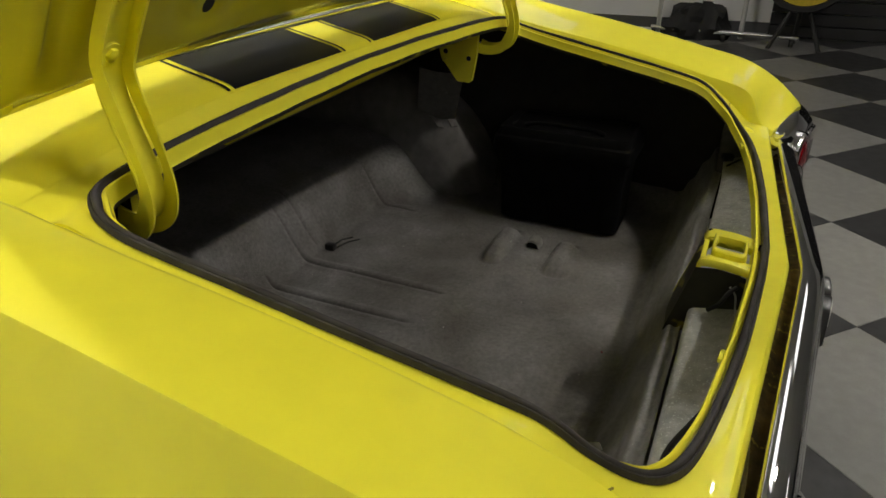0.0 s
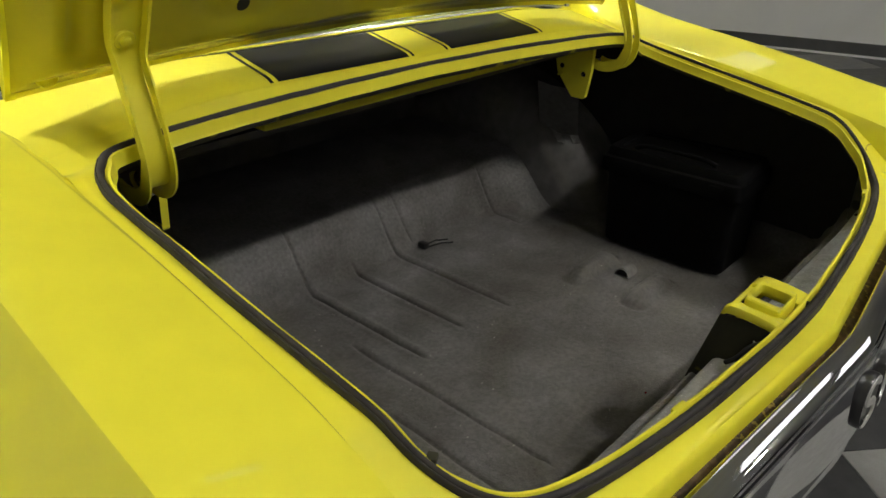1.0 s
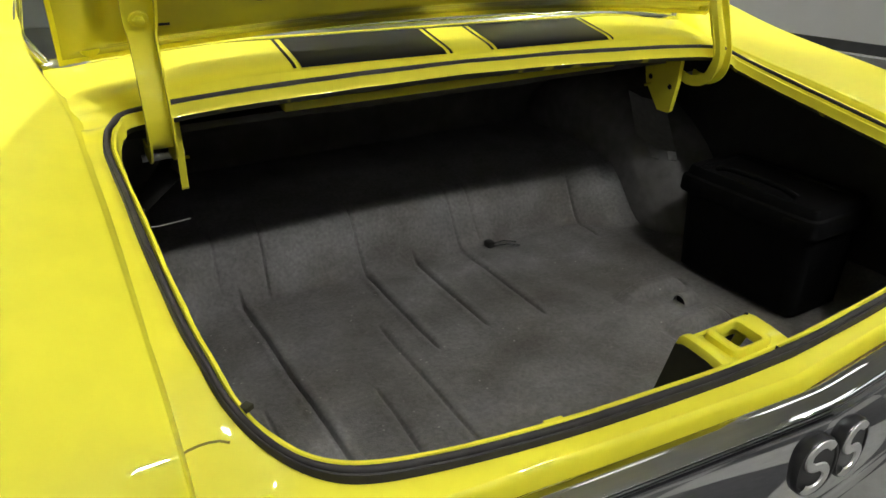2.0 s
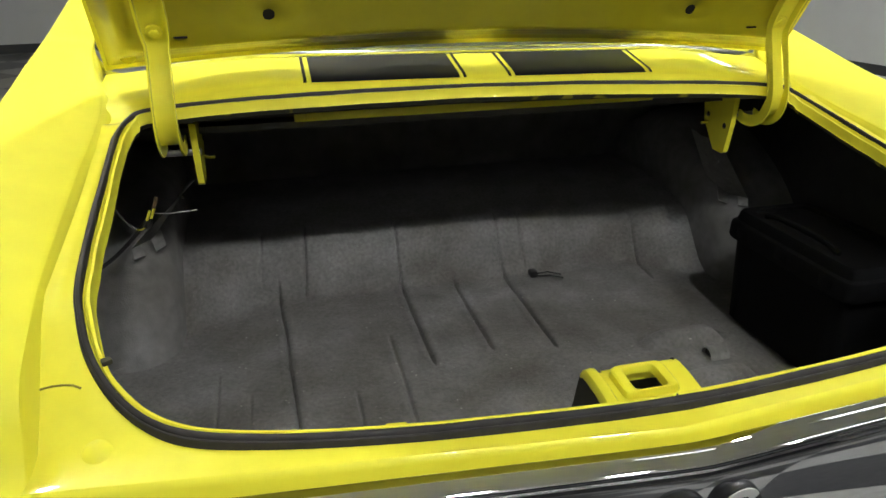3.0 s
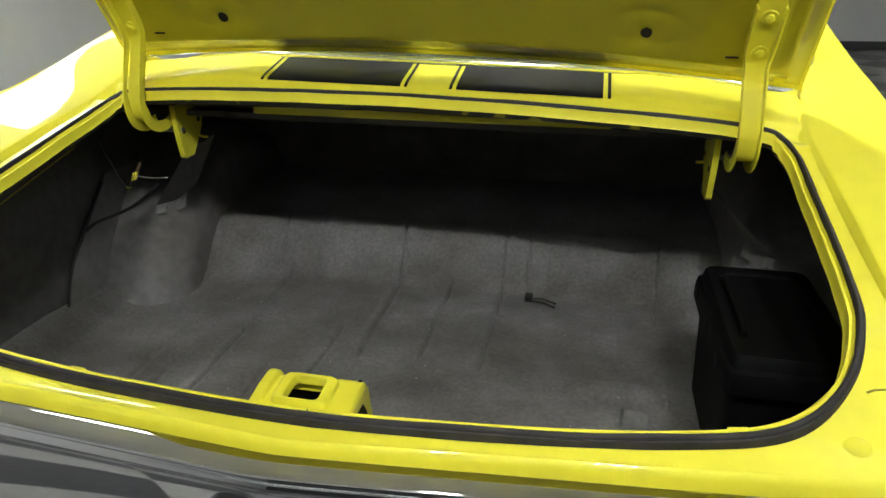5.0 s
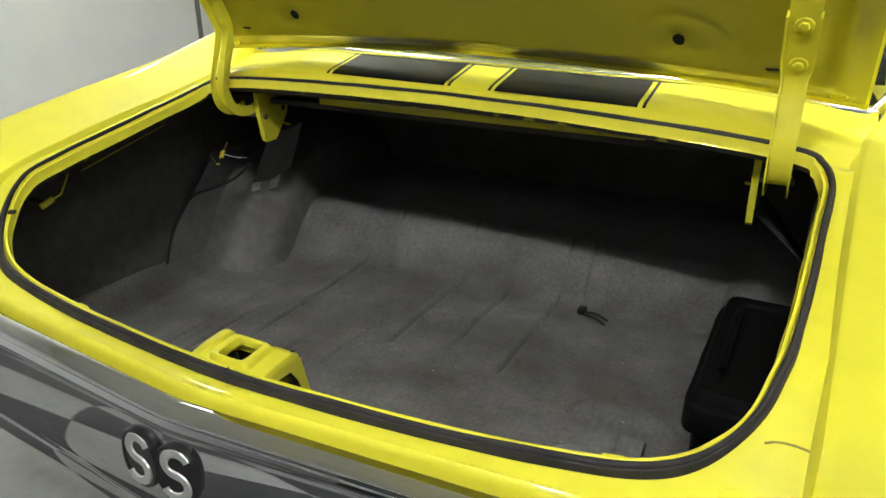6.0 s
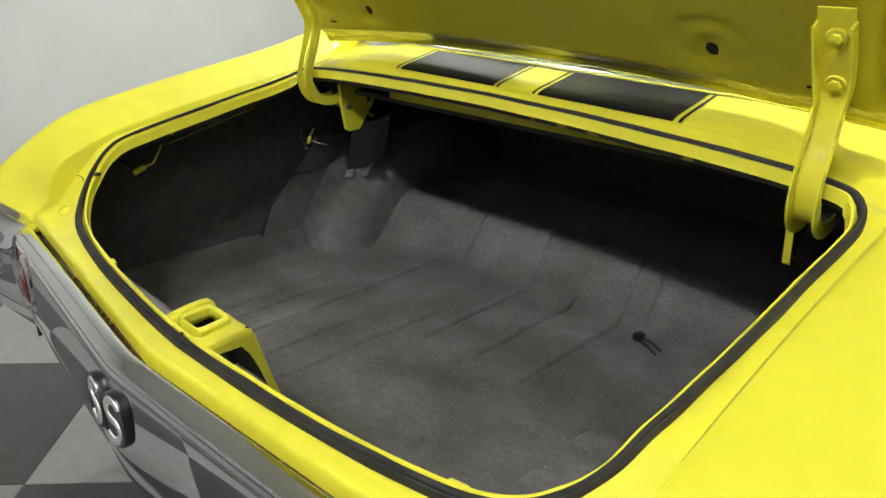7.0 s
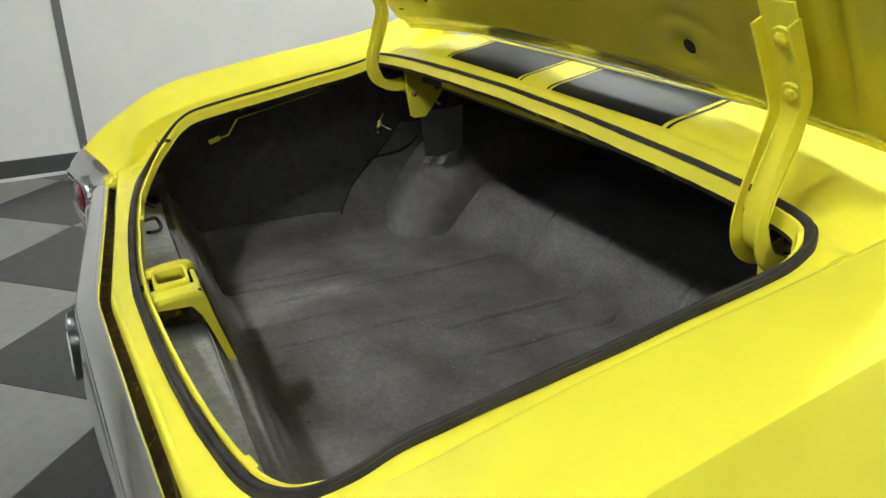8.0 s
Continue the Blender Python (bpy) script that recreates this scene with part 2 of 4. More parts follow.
def tube(pts, r, sides=10, bm=None, closed=False, radii=None, squash=1.0):
    """A round bar along pts."""
    bm = bm or bmesh.new()
    pts = [Vector(p) for p in pts]
    rows, n = [], len(pts)
    ref = None
    for i, p in enumerate(pts):
        d = (pts[(i + 1) % n] - pts[i - 1]) if closed else (pts[min(i + 1, n - 1)] - pts[max(i - 1, 0)])
        d.normalize()
        if ref is None:
            ref = d.orthogonal().normalized()
        ref = (ref - d * ref.dot(d)).normalized()
        other = d.cross(ref)
        k = radii[i] if radii else r
        rows.append([p + (ref * math.cos(a) + other * math.sin(a) * squash) * k for a in (2 * math.pi * j / sides for j in range(sides))])
    rows_mesh(rows, closed_u=True, closed_v=closed, bm=bm)
    if not closed:
        bm.verts.ensure_lookup_table()
        for row in (rows[0], rows[-1]):
            vs = [min(bm.verts, key=lambda v, q=q: (v.co - q).length_squared) for q in row]
            if len(set(vs)) == sides:
                bm.faces.new(vs)
    return bm


def lathe(profile, axis_at, axis, sides=32, bm=None):
    """Turned shape: profile of (radius, along) round an axis."""
    bm = bm or bmesh.new()
    axis = Vector(axis).normalized()
    a = axis.orthogonal().normalized()
    b = axis.cross(a)
    rows = [[Vector(axis_at) + axis * h + (a * math.cos(q) + b * math.sin(q)) * r for q in (2 * math.pi * j / sides for j in range(sides))] for r, h in profile]
    return rows_mesh(rows, closed_u=True, bm=bm)


def thing(name, label, category, group="", kind="", at=(0, 0, 0)):
    e = new(name)
    e.location = at
    return tagged(e, label, category, group, kind)


def frange(a, b, n):
    return [a + (b - a) * i / (n - 1) for i in range(n)]

# ---- the room ----
LEFT_FOOT = Vector((-3.60, -0.4, 0))
ROOM_TURN = math.atan2(0.112, 1)
ROOM = Matrix.Translation(LEFT_FOOT) @ Matrix.Rotation(ROOM_TURN, 4, "Z")   # x across the room, y along its side wall
WIDE, FORE, AFT = 9.9, 10.7, -7.5


def room_box(name, x0, x1, y0, y1, z0, z1, mat, label, category):
    bm = bmesh.new()
    box(bm, (x0 + x1) / 2, (y0 + y1) / 2, (z0 + z1) / 2, x1 - x0, y1 - y0, z1 - z0)
    bmesh.ops.transform(bm, matrix=ROOM, verts=bm.verts)
    return tagged(part(name, bm, mat), label, category, kind="structure")


room_box("wall_west", -0.15, 0, AFT, FORE, 0, CEILING, WALL, "white painted workshop side wall", "wall")
room_box("wall_east", WIDE, WIDE + 0.15, AFT, FORE, 0, CEILING, WALL, "white painted workshop side wall", "wall")
room_box("wall_north", -0.15, WIDE + 0.15, FORE, FORE + 0.15, 0, CEILING, WALL, "white painted workshop end wall", "wall")
# unseen end wall, made charcoal to darken what the chrome reflects
room_box("wall_south", -0.15, WIDE + 0.15, AFT - 0.15, AFT, 0, CEILING, WALL_DARK, "unseen charcoal workshop end wall", "wall")
room_box("ceiling", -0.15, WIDE + 0.15, AFT - 0.15, FORE + 0.15, CEILING, CEILING + 0.1, CEIL, "plain light grey workshop ceiling", "ceiling")
for nm, x0, x1, y0, y1 in (("baseboard", 0, 0.02, AFT, FORE), ("baseboard", WIDE - 0.02, WIDE, AFT, FORE),
                           ("baseboard", 0.02, WIDE - 0.02, FORE - 0.02, FORE), ("baseboard", 0.02, WIDE - 0.02, AFT, AFT + 0.02)):
    room_box(nm, x0, x1, y0, y1, 0.0, 0.117, BASE, "dark grey rubber baseboard along the wall", "baseboard")
# white strips paint in the bright reflected line below the baseboard
for nm, x0, x1, y0, y1 in (("trim", 0.02, 0.032, AFT + 0.02, FORE - 0.02), ("trim", WIDE - 0.032, WIDE - 0.02, AFT + 0.02, FORE - 0.02)):
    room_box(nm, x0, x1, y0, y1, 0.0, 0.018, WALL, "thin pale strip for the bright reflected line at the baseboard's foot", "trim")
room_box("trim", 0.0, 0.012, 0.236, 0.280, 0.117, CEILING, SEAM, "dark grey vertical joint cover on the wall", "trim")
room_box("trim", 0.0, 0.012, 4.2, 4.245, 0.117, CEILING, SEAM, "dark grey vertical joint cover on the wall", "trim")

TILE = 0.60
floor = room_box("floor", -0.15, WIDE + 0.15, AFT - 0.15, FORE + 0.15, -0.06, -0.006, GROUT, "chequered grey and black tile workshop floor", "floor")
def ceiling_lamp(x, y, sx=1.2, sy=0.6, glow=None):
    lamp = thing("ceiling_light", "white framed flat ceiling light panel out of view, switched on", "ceiling light", "ceiling light panels", at=(x, y, CEILING))
    bm = bmesh.new()
    for cx, cy, wx, wy in ((0, sy / 2, sx + 0.04, 0.03), (0, -sy / 2, sx + 0.04, 0.03), (sx / 2, 0, 0.03, sy - 0.03), (-sx / 2, 0, 0.03, sy - 0.03)):
        box(bm, cx, cy, -0.03, wx, wy, 0.06)
    part("frame", bm, FRAME_WHITE, lamp)
    bm = bmesh.new()
    flush = sx > 0.3 and glow is None
    box(bm, 0, 0, -0.025 if flush else -0.057, sx - 0.032, sy - 0.032, 0.03 if flush else 0.012)
    part("diffuser", bm, glow or GLOW, lamp)
    return lamp


for lx, ly, wx, wy, glow in LAMPS_AT:
    ceiling_lamp(lx, ly, wx, wy, glow)

# ---- the car ----
car = thing("car", "bright yellow two-door coupe with black stripes and its boot lid open", "car")

SEAL_HALF = [(0, -0.057, 0.785), (0.20, -0.047, 0.786), (0.34, -0.034, 0.788), (0.45, -0.018, 0.792), (0.52, -0.003, 0.798), (0.565, 0.016, 0.810),
             (0.598, 0.040, 0.833), (0.620, 0.071, 0.861), (0.631, 0.108, 0.889), (0.638, 0.155, 0.905), (0.645, 0.29, 0.932), (0.648, 0.41, 0.955),
             (0.651, 0.49, 0.970), (0.650, 0.545, 0.982), (0.637, 0.583, 0.995), (0.600, 0.602, 1.006), (0.45, 0.611, 1.016), (0.22, 0.618, 1.022)]
SEAL_TOP = (0.0, 0.622, 1.024)
def lean(x, y):
    """The body sits a little lower on its right ahead of the tail."""
    return -0.019 * x * smooth(-0.04, 0.15, y)


SEAL = catmull(SEAL_HALF + [SEAL_TOP] + [(-x, y, z) for x, y, z in SEAL_HALF[:0:-1]], 8, closed=True)
CENTRE = Vector((0, 0.27, 0))
RIM_Y = [-0.13, -0.094, -0.06, 0.0, 0.05, 0.10, 0.14, 0.50, 0.56, 0.61, 0.648]
RIM_Z = [0.772, 0.776, 0.780, 0.794, 0.840, 0.880, 0.898, 0.968, 0.983, 1.004, 1.030]


def rim_z(y):
    return interp(y, RIM_Y, RIM_Z)


def rear_edge(x):
    return -0.093 + 0.08 * abs(x)


SIDE_X, FRONT_Y = 0.676, 0.648


def outline_hit(d, side, front, rear):
    """Where the way d from the opening's middle meets the outline round it."""
    best = 9.0
    if abs(d.x) > 1e-6:
        best = min(best, side / abs(d.x))
    if d.y > 1e-6:
        best = min(best, (front - CENTRE.y) / d.y)
    k = (rear(1.0) - rear(0.0)) * abs(d.x) - d.y
    if k > 1e-6:
        best = min(best, (CENTRE.y - rear(0.0)) / k)
    return CENTRE + d * best


# loop of the opening, resampled so that the outline's corners are met exactly
ANGLES = sorted({round(math.atan2(p.y - CENTRE.y, p.x - CENTRE.x), 5) for p in SEAL}
                | {round(math.atan2(y - CENTRE.y, x), 5) for x, y in ((SIDE_X, FRONT_Y), (-SIDE_X, FRONT_Y), (SIDE_X, rear_edge(SIDE_X)), (-SIDE_X, rear_edge(SIDE_X)), (0, -0.2))})
seal_ang = [math.atan2(p.y - CENTRE.y, p.x - CENTRE.x) for p in SEAL]
order = sorted(range(len(SEAL)), key=lambda k: seal_ang[k])
sa = [seal_ang[k] for k in order]
sa = [sa[-1] - 2 * math.pi] + sa + [sa[0] + 2 * math.pi]
so = [order[-1]] + order + [order[0]]
LOOP = [Vector((interp(a, sa, [SEAL[k].x for k in so]), interp(a, sa, [SEAL[k].y for k in so]), interp(a, sa, [SEAL[k].z for k in so]))) for a in ANGLES]
for p in LOOP:
    p.z += lean(p.x, p.y)
NLOOP = len(LOOP)
OUTWARD = []
for i, p in enumerate(LOOP):
    t = LOOP[(i + 1) % NLOOP] - LOOP[i - 1]
    OUTWARD.append(Vector((t.y, -t.x, 0)).normalized())


def ring(d, dz):
    """A loop at d outside the seal's middle; the inner lip lies lower along the sides."""
    wave = [0.0016 * noise.noise(p * 11 + Vector((0, 0, 5))) + 0.0008 * noise.noise(p * 34) if d < -0.005 else 0.0 for p in LOOP]
    return [p + n * (d + k) + Vector((0, 0, 0.5 * k + dz - (0.007 * smooth(0.6, 0.95, abs(n.x)) if d < -0.007 else 0.0))) for p, n, k in zip(LOOP, OUTWARD, wave)]


def droop(x, y):
    """The deck's ends fall towards the quarter panels."""
    return 0.036 * max((abs(x) - 0.40) / 0.29, 0.0) ** 1.5 * smooth(0.57, 0.645, y) - 0.004 * (1 - (x / 0.68) ** 2) * smooth(0.60, 0.645, y)


def channel(q):
    """The rim's outer edge, lifted towards the quarter panels along the sides."""
    return -0.004 * smooth(0.60, 0.66, abs(q.x)) * smooth(0.02, 0.12, q.y) * smooth(0.56, 0.44, q.y)


outer = []
for p in LOOP:
    d = Vector((p.x, p.y - CENTRE.y, 0)).normalized()
    q = outline_hit(d, SIDE_X, FRONT_Y, rear_edge)
    q.z = rim_z(q.y) + lean(q.x, q.y) - channel(q) - droop(q.x, q.y)
    outer.append(q)
start = ring(0.0060, -0.0075)
between = []
for f in (0.25, 0.5, 0.75):
    row = []
    for a, b in zip(start, outer):
        q = a.lerp(b, f)
        q.z = q.z * 0.35 + (rim_z(q.y) - 0.002 + lean(q.x, q.y) - channel(q) - droop(q.x, q.y)) * 0.65
        row.append(q)
    between.append(row)
gutter = rows_mesh([ring(-0.0150, -0.017), ring(-0.0130, -0.014), ring(-0.0126, -0.003), ring(-0.0114, 0.0010), ring(-0.0082, 0.0012), ring(-0.0062, -0.0008), ring(-0.0052, -0.006),
                    start] + between + [outer, [q + (CENTRE - Vector((q.x, q.y, 0))).normalized() * 0.004 - Vector((0, 0, 0.022)) for q in outer]], closed_u=True)
# dents in the tail corners
for v in gutter.verts:
    for sx in (-1, 1):
        r = math.hypot(v.co.x - sx * 0.615, v.co.y + 0.022)
        v.co.z -= 0.0012 * math.exp(-(r / 0.03) ** 2)
tree = BVHTree.FromBMesh(gutter)


def on_gutter(x, y, up=0.0):
    return tree.ray_cast(Vector((x, y, 1.2)), Vector((0, 0, -1)))[0] + Vector((0, 0, up))


part("boot_gutter", gutter, JAMB, car, "yellow painted channel round the boot opening")

# underside of the rim, reaching out to the inner walls; its dark colour carries the shade
under = []
for p in LOOP:
    d = Vector((p.x, p.y - CENTRE.y, 0)).normalized()
    q = outline_hit(d, 0.84, 0.80, lambda x: -0.075 + 0.08 * abs(x))
    q.z = rim_z(min(q.y, 0.6)) - 0.055
    under.append(q)
part("rim_underside", rows_mesh([ring(-0.0150, -0.017), ring(-0.011, -0.025), under], closed_u=True), OVERSPRAY_AND_SHADE, car)

# weatherstrip: a bulb on a flat foot
SECTION = [(-0.0047, -0.007), (-0.0049, -0.001), (-0.0043, 0.0025), (-0.0026, 0.0046), (-0.0002, 0.0051), (0.0018, 0.0042), (0.0029, 0.0024), (0.0032, 0.0008), (0.0042, 0.0014), (0.0053, 0.0006), (0.0060, -0.0025), (0.0066, -0.0078)]
rows = []
for i, (p, n) in enumerate(zip(LOOP, OUTWARD)):
    w = 0.84 + 0.10 * noise.noise(p * 14) + 0.25 * math.exp(-((p.x - 0.016) / 0.008) ** 2) * (p.y < 0)
    w *= 1 + 0.42 * smooth(0.06, -0.01, p.y) + 0.60 * smooth(0.56, 0.60, p.y)
    rows.append([p + n * (a * w + 0.0030 * smooth(0.05, -0.02, p.y)) + Vector((0, 0, b * w + 0.0012 * noise.noise(p * 9 + Vector((3, 0, 0))))) for a, b in SECTION])
part("weatherstrip", rows_mesh(rows, closed_v=True), RUBBER, car, "black rubber weatherstrip round the boot opening")
bm = bmesh.new()
box(bm, 0.016, -0.0563, 0.7838, 0.0016, 0.0110, 0.0110, 0.0006)
part("weatherstrip_joint", bm, WIRE, car)

i = min(range(NLOOP), key=lambda k: (LOOP[k] - Vector((-0.615, 0.062, LOOP[k].z))).length)
bm = bmesh.new()
box(bm, 0, 0, 0, 0.011, 0.010, 0.006, 0.0012, Matrix.Rotation(math.atan2(OUTWARD[i].y, OUTWARD[i].x), 4, "Z"))
bmesh.ops.translate(bm, verts=bm.verts, vec=LOOP[i] - OUTWARD[i] * 0.0125 + Vector((0, 0, -0.0035)))
part("lip_clip", bm, OVERSPRAY_AND_SHADE, car, "dark clip on the boot lip")
for cx, cy in ((-0.307, -0.033), (0.498, -0.010)):
    i = min(range(NLOOP), key=lambda k: (LOOP[k] - Vector((cx, cy, LOOP[k].z))).length)
    bm = bmesh.new()
    box(bm, 0, 0, 0, 0.011, 0.024, 0.007, 0.002, Matrix.Rotation(math.atan2(OUTWARD[i].y, OUTWARD[i].x), 4, "Z"))
    bmesh.ops.translate(bm, verts=bm.verts, vec=LOOP[i] - OUTWARD[i] * 0.0125 + Vector((0, 0, -0.0042)))
    part("lip_clip", bm, JAMB, car)

# rear lip: the face below the gutter's rear edge
xs = frange(-SIDE_X, SIDE_X, 57)
rows = []
for dy, dz in ((0, 0), (-0.003, -0.002), (-0.006, -0.008), (-0.007, -0.026), (-0.002, -0.032), (0.02, -0.036)):
    rows.append([Vector((x, rear_edge(x) + dy, rim_z(rear_edge(x)) + dz)) for x in xs])
part("tail_panel", rows_mesh(rows), JAMB, car)
rows = [[Vector((x, rear_edge(x) + dy, z)) for x in xs] for dy, z in ((0.03, 0.745), (-0.004, 0.742), (-0.014, 0.736), (-0.026, 0.728), (-0.028, 0.56), (0.05, 0.45))]
part("body_filler", rows_mesh(rows), RUST, car, "rust-brown dusty filler strip between body and bumper")
for sx in (-1, 1):
    bm = tube([on_gutter(sx * x, y, 0.0002) for x, y in ((0.628, 0.047), (0.636, 0.050), (0.645, 0.051), (0.655, 0.051), (0.664, 0.050), (0.672, 0.048))], 0.0012, 6)
    part("panel_seam", bm, SEAM_YELLOW, car)
    bm = lathe([(0.0, 0.0035), (0.010, 0.0030), (0.013, 0.0005), (0.020, -0.004)], on_gutter(sx * 0.612, -0.001), (0, -0.35, 1), 20)
    part("grommet_plug", bm, JAMB, car)

# quarter panels
DECK_Y = [0.648, 0.654, 0.660, 0.668, 0.86]
DECK_Z = [1.030, 1.0348, 1.0378, 1.0405, 1.0825]


def deck_z(x, y):
    return interp(y, DECK_Y, DECK_Z) + lean(x, y) - droop(x, y)


CREST_Y = [-0.108, -0.09, -0.06, -0.028, 0.012, 0.060, 0.13, 0.34, 0.60, 0.83, 1.1, 1.4, 1.75]
CREST_Z = [0.808, 0.830, 0.855, 0.876, 0.899, 0.921, 0.941, 0.984, 1.031, 1.095, 1.18, 1.27, 1.345]
INNER_Z = ([-0.108, -0.075, -0.055, -0.017, 0.03, 0.08, 0.12, 0.16, 0.20, 0.27, 0.40, 0.52, 0.66, 0.73, 0.83, 1.1, 1.4, 1.75],
           [0.778, 0.790, 0.804, 0.843, 0.872, 0.891, 0.903, 0.914, 0.923, 0.938, 0.962, 0.981, 1.008, 1.030, 1.080, 1.185, 1.29, 1.365])
INNER_X = ([-0.108, 0.03, 0.15, 0.30, 0.45, 0.60, 0.68, 0.83, 1.1, 1.4, 1.75], [0.673, 0.674, 0.676, 0.678, 0.681, 0.684, 0.690, 0.722, 0.712, 0.665, 0.610])
CREST_X = ([-0.108, 0.2, 0.5, 0.72, 0.83, 1.1, 1.4, 1.75], [0.808, 0.822, 0.823, 0.816, 0.806, 0.785, 0.735, 0.665])
WHEEL_Y, WHEEL_R = 1.12, 0.335


def quarter_section(y):
    zi, zc = curve(y, *INNER_Z), curve(y, CREST_Y, CREST_Z)
    xi, xc = curve(y, *INNER_X), curve(y, *CREST_X)
    foot_x, foot_z = SIDE_X - 0.010, rim_z(min(y, 0.648)) - 0.018 - channel(Vector((0.68, y, 0))) - max(droop(0.672, min(y, 0.648)), 0.0)
    if y > 0.60:
        f = smooth(0.60, 0.68, y)
        foot_x, foot_z = foot_x + (xi - 0.012 - foot_x) * smooth(0.66, 0.72, y), foot_z + (min(zi, deck_z(0.70, y) + 0.0126) - 0.006 - foot_z) * f
    tuck = smooth(0.56, 0.61, y) * smooth(0.72, 0.67, y)      # tucked under the corner of the channel
    foot_x, foot_z = foot_x - 0.004 * tuck, foot_z - 0.006 * tuck
    fall = 0.15 + 0.85 * smooth(-0.12, 0.0, y)      # the side tapers away at the tail's tip
    low = interp(y, [-0.108, -0.05, 0.10, 0.35], [0.790, 0.72, 0.52, 0.30])
    if abs(y - WHEEL_Y) < 0.42:
        low = max(low, 0.335 + math.sqrt(max(0.42 ** 2 - (y - WHEEL_Y) ** 2, 0)))
    pts = [(foot_x, foot_z), (foot_x + (xi - foot_x) * 0.35, foot_z + (zi - foot_z) * 0.55), (xi - 0.001, zi - 0.002), (xi + 0.006, zi + 0.002),
           (xi + (xc - xi) * 0.35, zi + (zc - zi) * 0.42), (xi + (xc - xi) * 0.72, zi + (zc - zi) * 0.79), (xc - 0.004, zc - 0.0006), (xc + 0.002, zc - 0.0035),
           (xc + 0.010, zc - 0.016 * fall), (xc + 0.028, zc - 0.047 * fall)]
    tail = smooth(-0.11, 0.10, y)
    top_z, top_x = zc - 0.047 * fall, xc + 0.028
    belt = min(top_z - 0.02, 0.94)
    for z, x in ((belt, 0.865), (0.84, 0.90), (0.74, 0.935), (0.64, 0.95), (0.54, 0.945), (0.42, 0.925), (0.30, 0.895)):
        z = max(min(z, top_z - 0.012), low)
        xx = max(x - (1 - tail) * 0.03, top_x) if z > low else x - 0.02
        pts.append((xx, z))
    return [Vector((x, y, z)) for x, z in pts]


ys = sorted(set(frange(-0.108, 0.2, 40) + frange(0.2, 0.85, 30) + frange(0.85, 1.75, 30)))
for sx in (1, -1):
    rows = []
    for y in ys:
        s = quarter_section(y)
        slant = 0.36 * smooth(0.04, -0.108, y)        # the tail's end runs back towards its outer corner
        rows.append([Vector((p.x * sx, p.y + slant * max(0.82 - p.x, 0.0), p.z + lean(p.x * sx, p.y))) for p in catmull(s[:10], 3) + s[10:]])
    bm = rows_mesh(rows)
    # closing face at the tail
    bm.verts.ensure_lookup_table()
    n = len(rows[0])
    bm.faces.new([bm.verts[k] for k in range(n)])
    for f in bm.faces:
        f.smooth = True
    part("quarter_panel", bm, PAINT, car, "glossy yellow rear quarter panel", sharp=30)

# deck between the boot opening and the rear window
def window_base(x):
    return 0.777 + 0.058 * (abs(x) / 0.72) ** 4


xs = frange(-0.705, 0.705, 57)
deck = part("deck_panel", rows_mesh([[Vector((x, y if y < 0.72 else 0.72 + (window_base(x) + 0.01 - 0.72) * (y - 0.72) / 0.14, 0)) for x in xs] for y in
                              (0.646, 0.650, 0.654, 0.66, 0.67, 0.68, 0.69, 0.695, 0.70, 0.705, 0.71, 0.72, 0.76, 0.80, 0.86)]), PAINT, car)
for v in deck.data.vertices:
    v.co.z = deck_z(v.co.x, v.co.y)
for a, b, nm in ((0.055, 0.331, "stripe"), (0.0415, 0.0475, "pinstripe"), (0.3395, 0.3455, "pinstripe")):
    for sx in (1, -1):
        sy = [0.651, 0.654, 0.66, 0.67, 0.68, 0.69, 0.695, 0.70, 0.705, 0.71, 0.72, 0.745, 0.767]
        bm = rows_mesh([[Vector((sx * x, y, deck_z(sx * x, y) + 0.0012)) for x in frange(a, b, 12)] for y in sy])
        part(nm, bm, BLACK_STRIPE, car, "glossy black painted stripe" if nm == "stripe" else "")

# rear window, its bright moulding, roof skin ahead of it
rows = []
for k in range(13):
    f = k / 12
    y = 0.785 + f * 0.965
    hx = interp(y, [0.80, 0.83, 1.1, 1.4, 1.75], [0.722, 0.722, 0.706, 0.66, 0.605])
    rows.append([Vector((hx * u, (window_base(hx * u) + 0.004) * (1 - f) + y * f, 1.071 + f * 0.294 + 0.03 * f * (1 - u * u) + 0.006 * (1 - u * u))) for u in frange(-1, 1, 25)])
window = part("rear_window", rows_mesh(rows), GLASS, car, "greenish rear window glass")
window.visible_shadow = False
bm = rows_mesh([[Vector((x, window_base(x) + dy, deck_z(x, window_base(x)) + dz)) for dy, dz in ((-0.011, -0.003), (-0.010, 0.0035), (-0.007, 0.0065), (0.002, 0.0090), (0.010, 0.0095), (0.013, 0.0070), (0.014, -0.003))] for x in frange(-0.705, 0.705, 47)])
for sx in (1, -1):
    low = deck_z(sx * 0.700, window_base(0.700))
    tube(catmull([(sx * 0.698, window_base(0.698) + 0.002, low + 0.003), (sx * 0.716, 0.842, low + 0.030), (sx * 0.728, 0.875, 1.104), (sx * 0.722, 0.95, 1.135), (sx * 0.712, 1.1, 1.19)], 5), 0.0095, 10, bm)
part("window_moulding", bm, BRIGHT, car, "bright metal rear window moulding")
rows = []
for y, hx, z in ((1.74, 0.615, 1.366), (2.0, 0.60, 1.385), (2.35, 0.60, 1.375), (2.62, 0.61, 1.335)):
    rows.append([Vector((hx * 1.06 * math.sin(u), y, z - 0.05 + 0.06 * math.cos(u) ** 0.7)) for u in frange(-1.5, 1.5, 25)])
part("roof", rows_mesh(rows), PAINT, car)
rows = []
